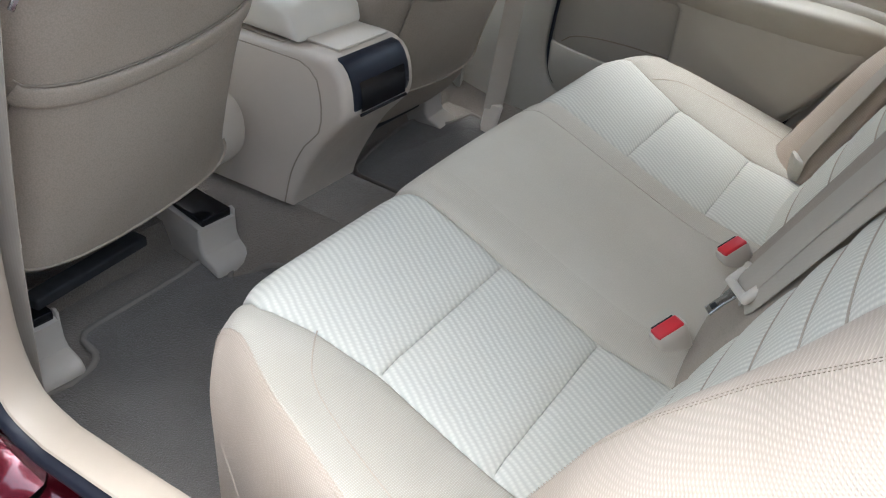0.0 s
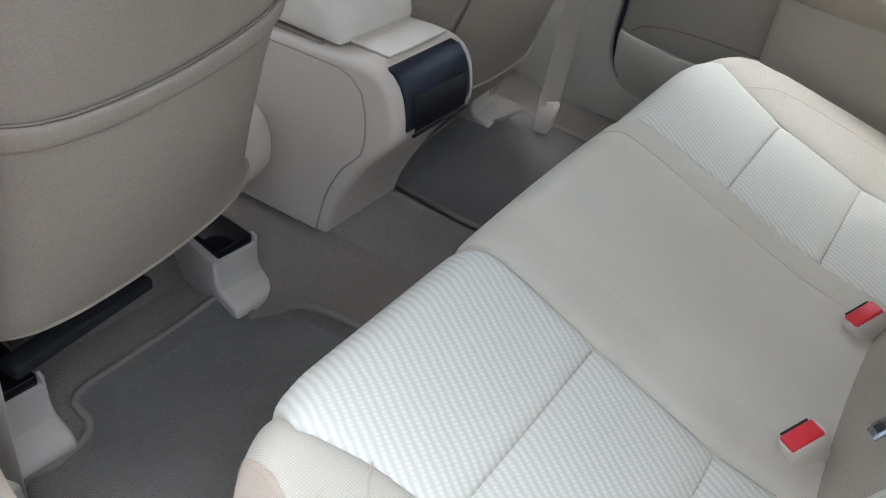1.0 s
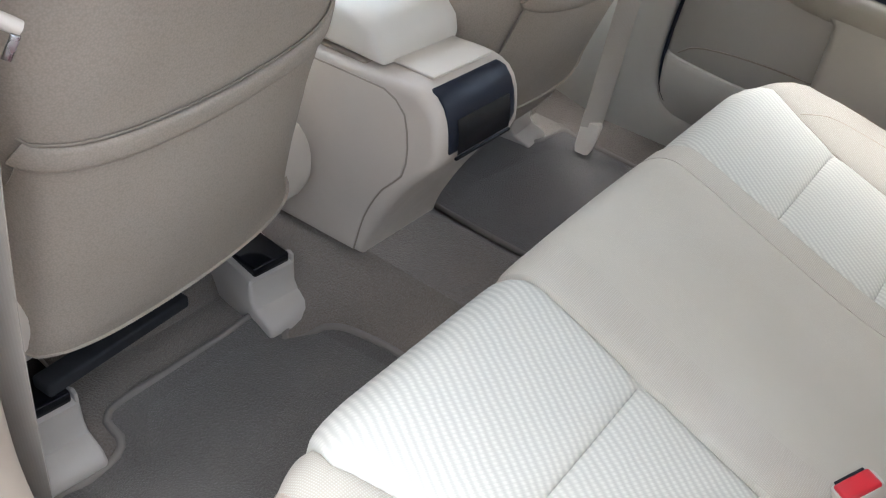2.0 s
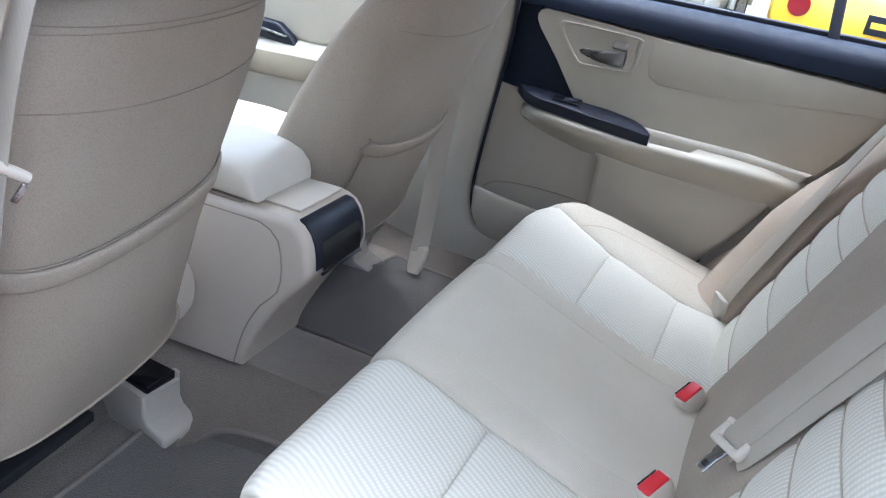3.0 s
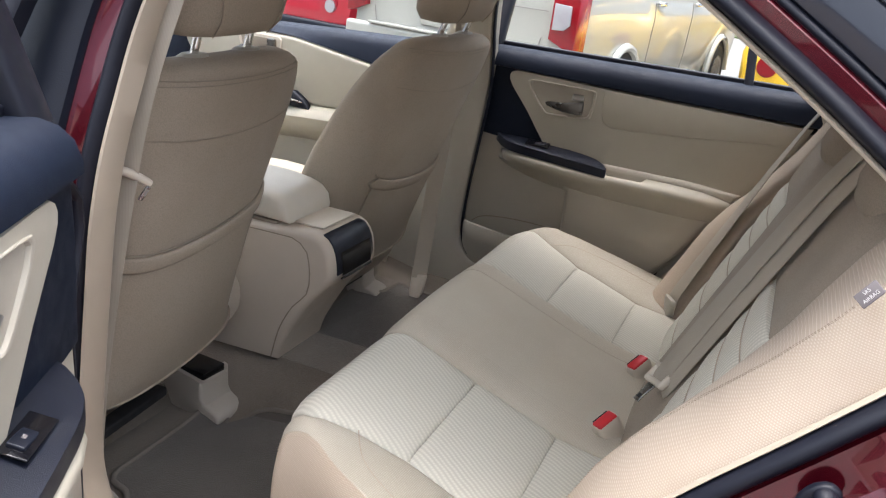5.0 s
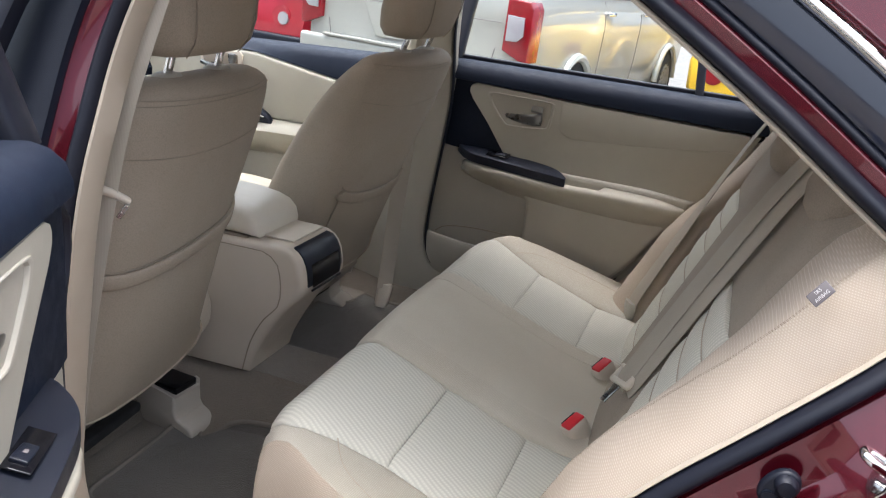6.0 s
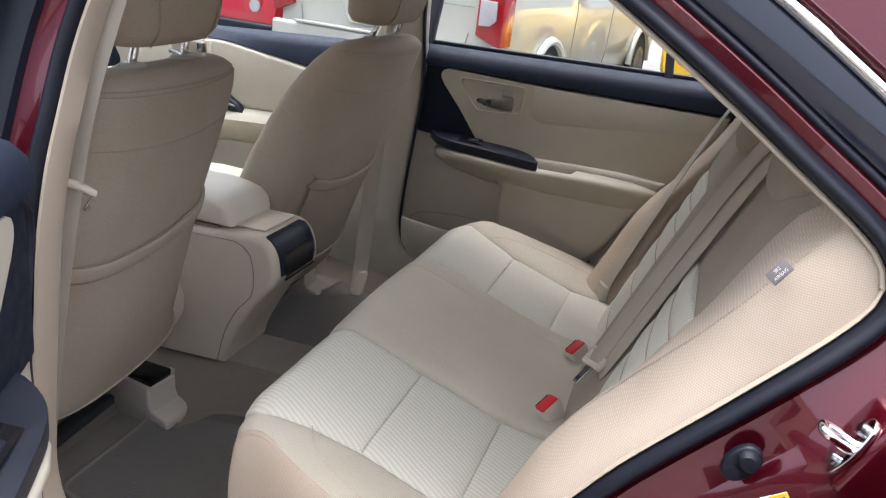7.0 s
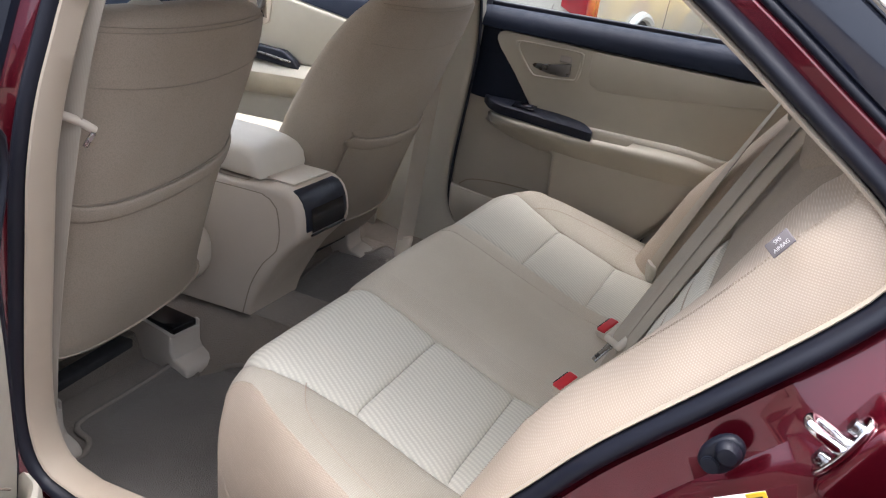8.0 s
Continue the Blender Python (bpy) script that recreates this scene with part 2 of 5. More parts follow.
def cyl(r, h, m=None, n=20, bevel=0.0):
    bm = bmesh.new()
    bmesh.ops.create_cone(bm, cap_ends=True, segments=n, radius1=r, radius2=r, depth=h)
    if bevel:
        bmesh.ops.bevel(bm, geom=[e for e in bm.edges if abs(e.verts[0].co.z - e.verts[1].co.z) < 1e-6], offset=bevel, segments=2, affect="EDGES")
    if m is not None:
        bmesh.ops.transform(bm, matrix=m, verts=bm.verts)
    return bm


def stitches(path, r, on=5, off=2):
    """Short raised stitches along a path: on steps of thread, off steps of gap."""
    bm = bmesh.new()
    k = 0
    while k + on < len(path):
        run = [Vector(p) for p in path[k : k + on + 1]]
        t = (run[-1] - run[0]).normalized()
        a = t.orthogonal().normalized()
        b = t.cross(a)
        rows = []
        for i, p in enumerate(run):
            s = r * (0.35 if i in (0, on) else 1.0)
            rows.append([bm.verts.new(p + (a * math.cos(q) + b * math.sin(q)) * s) for q in (0, math.pi / 2, math.pi, 1.5 * math.pi)])
        for g, h in zip(rows, rows[1:]):
            for i in range(4):
                bm.faces.new((g[i], g[(i + 1) % 4], h[(i + 1) % 4], h[i]))
        k += on + off
    return bm


def sheet(f, us, vs, thick, edge=0.010, deep=0.007, sides="LRBT"):
    """An upholstered panel: the surface f(u, v) puffed between its seams, with its edges turned in by thick.
    sides: the edges that are sewn, L and R across v, B and T across u."""
    P = [[Vector(f(u, v)) for v in vs] for u in us]
    nu, nv = len(us), len(vs)
    N = [[None] * nv for _ in us]
    for i in range(nu):
        for j in range(nv):
            du = P[min(i + 1, nu - 1)][j] - P[max(i - 1, 0)][j]
            dv = P[i][min(j + 1, nv - 1)] - P[i][max(j - 1, 0)]
            N[i][j] = du.cross(dv).normalized()
    # lengths from each edge
    def run(line):
        return np.r_[0, np.cumsum([(b - a).length for a, b in zip(line, line[1:])])]
    rows = [run(P[i]) for i in range(nu)]
    cols = [run([P[i][j] for i in range(nu)]) for j in range(nv)]
    bm = bmesh.new()
    top = []
    for i in range(nu):
        line = []
        for j in range(nv):
            d = []
            if "L" in sides: d.append(rows[i][j])
            if "R" in sides: d.append(rows[i][-1] - rows[i][j])
            if "B" in sides: d.append(cols[j][i])
            if "T" in sides: d.append(cols[j][-1] - cols[j][i])
            low = sum(math.exp(-(q / edge)) for q in d) if d else 0
            line.append(bm.verts.new(P[i][j] - N[i][j] * deep * min(1.3, low)))
        top.append(line)
    for i in range(nu - 1):
        for j in range(nv - 1):
            bm.faces.new((top[i][j], top[i + 1][j], top[i + 1][j + 1], top[i][j + 1]))
    rim = [(i, 0) for i in range(nu)] + [(nu - 1, j) for j in range(1, nv)] + [(i, nv - 1) for i in range(nu - 2, -1, -1)] + [(0, j) for j in range(nv - 2, 0, -1)]
    low = [bm.verts.new(top[i][j].co - N[i][j] * thick) for i, j in rim]
    for k in range(len(rim)):
        a, b = rim[k], rim[(k + 1) % len(rim)]
        bm.faces.new((top[a[0]][a[1]], low[k], low[(k + 1) % len(rim)], top[b[0]][b[1]]))
    return bm


def spread(a, b, n):
    return [a + (b - a) * k / (n - 1) for k in range(n)]


def spaced(a, b, n):
    """n values from a to b, closer together at both ends."""
    return [a + (b - a) * (0.5 - 0.5 * math.cos(math.pi * k / (n - 1))) * 0.6 + (b - a) * 0.4 * k / (n - 1) for k in range(n)]


# ---- ground outside ----
GROUND = -0.36
M_ASPHALT = fuzzy("asphalt", (0.19, 0.181, 0.168), 0.35, 160.0)
M_GRASS = fuzzy("grass_verge", (0.075, 0.10, 0.03), 0.4, 60.0)
bm = bmesh.new()
bmesh.ops.create_grid(bm, x_segments=8, y_segments=8, size=400)
bmesh.ops.translate(bm, vec=(0, 0, GROUND), verts=bm.verts)
tagged(part("ground", bm, M_ASPHALT), "grey worn asphalt of the car lot", "ground", kind="structure")
bm = rbox((120, 30, 0.06), 0.02, pose(20, 36, GROUND + 0.01))
tagged(part("grass_verge", bm, M_GRASS), "green grass verge beyond the parked cars", "grass", kind="structure")

# ---- the car's shell ----
car = thing("car_body", "dark red sedan body with beige trimmed door opening", "car", kind="structure")


def side_y(z):
    """The side's lean: the glass house leans in above the belt line."""
    rise = 0.0 if z < 0.54 else (z - 0.54) ** 2 / 0.32 if z < 0.70 else z - 0.62
    return 0.69 - rise * 0.36


# the rear door's opening in the near side, as (x, z), from the sill up round the rear and back down the centre pillar
OPENING = [(-0.10, 0.128), (0.02, 0.136), (0.15, 0.150), (0.28, 0.182), (0.37, 0.255), (0.44, 0.337), (0.50, 0.414), (0.557, 0.490), (0.645, 0.588), (0.715, 0.662), (0.742, 0.697),
           (0.742, 0.722), (0.717, 0.748), (0.656, 0.790), (0.575, 0.845), (0.45, 0.923), (0.30, 1.010), (0.15, 1.055), (0.03, 1.062), (-0.05, 1.035), (-0.095, 0.97),
           (-0.127, 0.88), (-0.142, 0.80), (-0.146, 0.70), (-0.150, 0.60), (-0.159, 0.50), (-0.169, 0.40), (-0.179, 0.28), (-0.178, 0.20), (-0.155, 0.145)]
RING = [Vector((p[0], 0, p[1])) for p in curve([(a, b, 0) for a, b in OPENING] + [(*OPENING[0], 0)], 200)[:-1]]


def ring_points(k):
    a, b = RING[(k - 1) % len(RING)], RING[(k + 1) % len(RING)]
    t = (b - a).normalized()
    return RING[k % len(RING)], Vector((t.z, 0, -t.x))


def band(profile, first=0, last=None, near=-1):
    """A profile of (outward, depth towards the outside) pairs carried round the opening; whole ring, or from one place to another."""
    ks = range(len(RING)) if last is None else range(first, last + 1)
    rings = []
    for k in ks:
        p, n = ring_points(k)
        ring = []
        for o, d in profile:
            q = p + n * o
            ring.append(Vector((q.x, near * (side_y(q.z) + d), q.z)))
        rings.append(ring)
    if last is None:
        rings.append(rings[0])
    bm = loft(rings, closed=False)
    bmesh.ops.remove_doubles(bm, verts=bm.verts, dist=1e-6)
    return bm


def bulb(o0, o1, d0, d1, n=9):
    """A half-round lip from offset o0 to o1, standing from depth d0 out to d1."""
    return [(o0 + (o1 - o0) * (0.5 - 0.5 * math.cos(math.pi * k / (n - 1))), d0 + (d1 - d0) * math.sin(math.pi * k / (n - 1))) for k in range(n)]


def nearest(x, z):
    return min(range(len(RING)), key=lambda k: (RING[k].x - x) ** 2 + (RING[k].z - z) ** 2)


K_CORNER, K_ROOF, K_SILL = nearest(0.744, 0.71), nearest(0.15, 1.055), nearest(0.02, 0.138)
K_TOPB = nearest(-0.095, 0.97)
K_LOW, K_BELT = nearest(0.20, 0.16), nearest(-0.148, 0.665)
EDGE = [(0.006, -0.004), (0.0055, 0.001), (0.0035, 0.003), (0.001, 0.001)]
part("opening_trim", band([(0.006, -0.004), (0.0056, 0.0005), (0.0042, 0.002), (0.003, 0.0005), (0.0025, -0.004), (0.004, -0.010), (0.02, -0.012)], K_LOW, K_CORNER), M_TRIM, car, "cream plastic edging of the door opening")
part("opening_trim", band(EDGE + [(0.000, -0.006), (0.000, -0.036), (0.008, -0.046), (0.03, -0.046)], K_CORNER, K_LOW + len(RING)), M_TRIM, car, "cream plastic edging of the door opening")
part("rubber_seal", band([(0.006, -0.005)] + bulb(0.007, 0.026, -0.002, 0.015) + [(0.028, -0.006)]), M_RUBBER, car, "black rubber door seal")
part("door_jamb", band([(0.022, -0.010), (0.026, 0.000), (0.038, 0.006), (0.043, 0.004)], K_CORNER, K_ROOF), M_RED, car, "dark red painted pillar flange")
part("pillar_seal", band(bulb(0.041, 0.051, 0.002, 0.010), K_CORNER, K_ROOF), M_RUBBER, car, "second black rubber seal")
part("pillar_applique", band([(0.049, 0.004), (0.052, 0.010), (0.060, 0.013), (0.080, 0.017), (0.092, 0.017), (0.094, 0.011), (0.102, 0.007)], K_CORNER, K_ROOF), M_PIANO, car, "glossy black pillar panel")
part("chrome_strip", band(bulb(0.094, 0.112, 0.008, 0.020), K_CORNER, K_ROOF), M_CHROME, car, "bright chrome strip")
part("quarter_panel_upper", band([(0.106, 0.004), (0.111, 0.009), (0.116, 0.018), (0.20, 0.030), (0.30, 0.02)], K_CORNER, K_ROOF), M_RED, car)
part("door_jamb", band([(0.024, -0.010), (0.032, 0.000), (0.070, 0.006), (0.083, 0.022), (0.13, 0.034), (0.165, 0.05), (0.175, 0.075), (0.182, 0.16), (0.190, 0.185), (0.215, 0.20), (0.27, 0.212)], 0, K_CORNER), M_RED, car, "dark red painted rear jamb")
part("door_jamb", band([(0.024, -0.010), (0.036, 0.000), (0.062, 0.008), (0.068, 0.030), (0.090, 0.050), (0.093, 0.11)], K_ROOF, K_TOPB), M_RED, car, "dark red painted roof flange")
part("door_jamb", band([(0.024, -0.010), (0.034, 0.000), (0.044, 0.004), (0.050, 0.014), (0.053, 0.012)], K_TOPB, K_BELT), M_RED, car, "dark red painted centre pillar")
part("pillar_applique", band([(0.051, 0.004), (0.055, 0.022), (0.065, 0.028), (0.12, 0.032), (0.19, 0.034), (0.20, 0.02)], K_TOPB, K_BELT), M_BLACK, car, "black centre pillar panel")
part("door_jamb", band([(0.024, -0.010), (0.036, 0.000), (0.062, 0.008), (0.068, 0.030), (0.090, 0.050), (0.096, 0.11), (0.11, 0.165), (0.13, 0.178), (0.22, 0.182)], K_BELT, len(RING)), M_RED, car, "dark red painted centre pillar")


# the same opening on the passenger side, closed by its door: seal and beige pillar trim before it
def far_band(profile, first, last):
    rings = []
    for k in range(first, last + 1):
        p, n = ring_points(k)
        wide = lin([(0.50, 1.0), (0.74, 0.34), (1.2, 0.30)], p.z)
        rings.append([Vector((q.x, side_y(q.z) + d, q.z)) for q, d in ((p + n * (o if o < 0.03 else 0.03 + (o - 0.03) * wide), d) for o, d in profile)])
    return loft(rings, closed=False)


K_FAR = K_SILL + len(RING)
part("rubber_seal", far_band(bulb(0.000, 0.007, -0.010, -0.020) + [(0.012, 0.03)], K_TOPB, K_FAR), M_RUBBER, car, "black rubber door seal")
part("pillar_trim", far_band([(0.007, 0.03), (0.009, -0.014), (0.014, -0.020), (0.03, -0.024), (0.15, -0.024), (0.27, -0.010), (0.28, 0.03)], K_TOPB, K_FAR), M_PLASTIC, car, "beige plastic trim of the passenger side pillar")

# floor pan, tunnel and sill carpet in one moulded sheet
FX = spread(-1.15, 0.30, 60)
FY = spread(-0.70, 0.70, 90)


def floor_z(x, y):
    a = abs(y + 0.012)
    h = 0.112 * (1 - min(1, max(0, (a - 0.075) / 0.150)) ** 0.9)
    side = max(0.0, (abs(y) - 0.60) / 0.10)
    ease = lambda t: (lambda q: q * q * (3 - 2 * q))(min(1, max(0, t)))
    front = 0.024 * ease((-x - 0.25) / 0.10) + 0.05 * ease((-x - 0.41) / 0.03)
    rear = 0.10 * ease((x - 0.08) / 0.15)
    return max(h, 0.11 * min(1, side) ** 1.5, front if a > 0.09 else 0) + rear - 0.006


bm = loft([[(x, y, floor_z(x, y)) for y in FY] for x in FX], closed=False)
tagged(part("floor", bm, M_CARPET), "moulded beige-brown carpet over the car's floor and tunnel", "floor", kind="structure")


# roof lining with its outer skin, and the pillars of the far side
def roof_z(x, y):
    return 1.09 - 0.10 * (y / 0.56) ** 2 - 0.07 * ((x - 0.1) / 0.9) ** 2


bm = loft([[(x, y, roof_z(x, y)) for y in spread(-0.56, 0.56, 24)] for x in spread(-0.65, 0.75, 24)], closed=False)
tagged(part("ceiling", bm, M_HEADLINER), "pale beige headliner", "ceiling", kind="structure")
part("roof_panel", loft([[(x, y, roof_z(x, y) + 0.045) for y in spread(-0.60, 0.60, 24)] for x in spread(-0.70, 0.80, 24)], closed=False), M_RED, car)

far = thing("far_side_trim", "beige pillar trims of the passenger side", "pillar trim", kind="structure")


def upright(points, widths, name, thick=0.05, lab=""):
    """A tapering trim panel along a line of points, wide in x."""
    path = curve(points, 18)
    rings = []
    for k, p in enumerate(path):
        w = lin(widths, p.z)
        rings.append([(p.x + a, p.y + b, p.z) for a, b in oval(w, thick, 20, 3.5)])
    return part(name, loft(rings), M_PLASTIC, far, lab)


upright([(-0.325, 0.70, 0.02), (-0.325, 0.712, 0.30), (-0.270, 0.73, 0.62), (-0.225, 0.70, 0.78), (-0.18, 0.60, 1.02)], [(0.02, 0.27), (0.30, 0.25), (0.62, 0.19), (0.78, 0.12), (1.02, 0.085)], "centre_pillar_trim", 0.05)
quarter = [(0.25, 0.12), (0.30, 0.40), (0.40, 0.66), (0.95, 0.72), (0.95, 0.12)]
part("quarter_trim", prism(quarter, 0.03, 0.006, pose(0, 0.735, 0)), M_PLASTIC, far)
upright([(0.80, 0.70, 0.62), (0.72, 0.68, 0.80), (0.55, 0.60, 1.00)], [(0.6, 0.30), (1.0, 0.22)], "rear_pillar_trim", 0.05)
part("roof_rail", sweep(curve([(-0.9, 0.64, 0.86), (-0.5, 0.585, 1.02), (0.1, 0.565, 1.05), (0.6, 0.58, 0.985), (0.85, 0.64, 0.84)], 24), oval(0.07, 0.06, 12, 3)), M_PLASTIC, far)
part("sill_trim", sweep([(-1.3, 0.70, 0.08), (-0.4, 0.70, 0.08)], oval(0.07, 0.10, 16, 4)), M_PLASTIC, far)

near_pillar = thing("near_pillar_trim", "beige trim of the centre pillar by the driver's seat", "pillar trim", kind="structure")
path = curve([(-0.275, -0.675, 0.03), (-0.270, -0.672, 0.30), (-0.250, -0.668, 0.56), (-0.225, -0.625, 0.74), (-0.185, -0.545, 0.98)], 20)
part("pillar_panel", loft([[(p.x + a - 0.018 + 0.02 * k / 19, p.y + b, p.z) for a, b in oval(0.10 - 0.025 * k / 19, 0.045, 20, 3.5)] for k, p in enumerate(path)]), M_PLASTIC_PALE, near_pillar)


# ---- rear bench: cushion ----
CUSH = curve([(0.075, 0.02, 0), (0.048, 0.10, 0), (0.022, 0.18, 0), (0.006, 0.24, 0), (0.014, 0.284, 0), (0.050, 0.308, 0), (0.10, 0.297, 0), (0.20, 0.260, 0), (0.347, 0.209, 0), (0.447, 0.192, 0), (0.56, 0.175, 0)], 200)


def at_x(x):
    """The place along the cushion's outline whose x this is, on its top."""
    return min((k for k in range(70, 200)), key=lambda k: abs(CUSH[k].x - x)) / 199


def cush(s, y):
    k = min(max(s, 0), 1) * 199
    i = min(int(k), 198)
    p = CUSH[i].lerp(CUSH[i + 1], k - i)
    a = max(0.0, abs(y) - 0.44)
    dip = 0.006 * math.cos(min(1, abs(y) / 0.2) * math.pi / 2) if abs(y) < 0.2 else 0
    return (p.x + 2.4 * a * a, y, p.y - 0.25 * a * a * (1 if s > 0.4 else 0.2) + dip)


def outer_y(x):
    return lin([(0.0, 0.500), (0.05, 0.515), (0.12, 0.490), (0.2, 0.474), (0.5, 0.478)], x)


def edge_y(x):
    return lin([(0.0, 0.545), (0.05, 0.560), (0.10, 0.590), (0.20, 0.622), (0.30, 0.645), (0.6, 0.660)], x)


bench = thing("rear_bench_seat", "cream and beige cloth rear bench seat with ribbed inserts", "seat")
S1, S2 = at_x(0.2), at_x(0.347)
for sgn in (-1, 1):
    for s0, s1, sides in ((0.0, S1, "LRT"), (S1, S2, "LRBT"), (S2, 1.0, "LRB")):
        def panel(s, q):
            x = cush(s, 0)[0]
            y0, y1 = (-outer_y(x), -0.203) if sgn < 0 else (0.203, outer_y(x))
            return cush(s, y0 + (y1 - y0) * q)
        part("ribbed_panel", sheet(panel, spaced(s0, s1, 40), spaced(0, 1, 40), 0.02, sides=sides, deep=0.0065, edge=0.009), M_RIB, bench, "pale ribbed cloth insert", sharp=70)

    def bolster(s, q):
        x = cush(s, 0)[0]
        yo, ye = outer_y(x), edge_y(x)
        if q <= 0.55:
            return cush(s, sgn * (yo + (ye - yo) * q / 0.55))
        e = Vector(cush(s, sgn * ye))
        d = (q - 0.55) / 0.45
        out = 0.022 * math.sin(min(1, d * 2.2) * math.pi / 2)
        return (e.x + 0.01 * d, e.y + sgn * out, e.z - (e.z - 0.02) * d**1.4)
    for vs, lab, sew, cloth in ((spaced(0, 0.56, 24), "bolster_top", "L" if sgn > 0 else "R", M_CLOTH), (spread(0.555, 1.0, 22), "bolster_side", "", M_CLOTH_SIDE)):
        part(lab, sheet(bolster, spaced(0, 1, 60), vs if sgn > 0 else vs[::-1], 0.02, sides=sew, deep=0.007, edge=0.010), cloth, bench, sharp=70)
    # piping where the top of the bolster meets its side
    for off in (0.0, 0.007):
        part("stitched_seam", stitches(curve([Vector(bolster(s, 0.56 + off * 3)) + Vector((0, sgn * 0.0006, 0.0008)) for s in spread(0.26, 0.97, 60)], 420), 0.0006, 2, 1), M_THREAD, bench)
    # a short curved tuck on the bolster's top
    tuck = curve([(0.128, sgn * 0.492, 0.0), (0.150, sgn * 0.53, 0.0), (0.20, sgn * 0.560, 0.0), (0.30, sgn * 0.585, 0.0), (0.42, sgn * 0.60, 0)], 24)
    part("tuck_seam", tube([Vector(cush(at_x(p.x - 2.4 * max(0, abs(p.y) - 0.44) ** 2), p.y)) + Vector((0, 0, -0.0002)) for p in tuck], 0.0008, 6), M_THREAD, bench)


def middle(s, y):
    p = Vector(cush(s, y))
    return p + Vector((0, 0, 0.004))


part("centre_cushion", sheet(middle, spaced(0, 1, 90), spaced(-0.138, 0.138, 40), 0.02, sides="LR", deep=0.0008, edge=0.004), M_CLOTH_SMOOTH, bench, sharp=70)
for sgn in (-1, 1):
    part("centre_strip", sheet(middle, spaced(0, 1, 90), spaced(-0.203, -0.138, 16) if sgn < 0 else spaced(0.138, 0.203, 16), 0.02, sides="L" if sgn < 0 else "R", deep=0.004, edge=0.008), M_CLOTH_STRIP, bench, sharp=70)
part("cushion_core", loft([[(x, y, z) for x, z in ((0.10, 0.02), (0.07, 0.10), (0.045, 0.2), (0.06, 0.262), (0.2, 0.23), (0.5, 0.165), (0.5, 0.02))] for y in (-0.52, 0.52)]), M_DARK, bench)

# ---- rear bench: backrest ----
def back_x(z):
    return 0.452 + (z - 0.20) * 0.415


def backrest(y0, y1, z0, z1, bulge, top):
    """A backrest panel between y0 and y1, rounded over at its top."""
    def f(u, v):
        y = y0 + (y1 - y0) * v
        zz = z0 + (z1 - z0) * min(u, 0.8) / 0.8
        w = 1 - (2 * v - 1) ** 2
        x = back_x(zz) - bulge * w
        if u > 0.8:
            a = (u - 0.8) / 0.2 * math.pi / 2
            return (x + 0.07 * (1 - math.cos(a)), y, zz + 0.045 * math.sin(a) * top)
        return (x, y, zz)
    return f


def sunk(p):
    """Where the upper panel runs in behind the side bolster."""
    k = min(1, max(0, (abs(p[1]) - 0.45) / 0.05))
    return (p[0] + k * (0.016 + 0.030 * min(1, max(0, (p[2] - 0.69) / 0.05))), p[1], p[2])


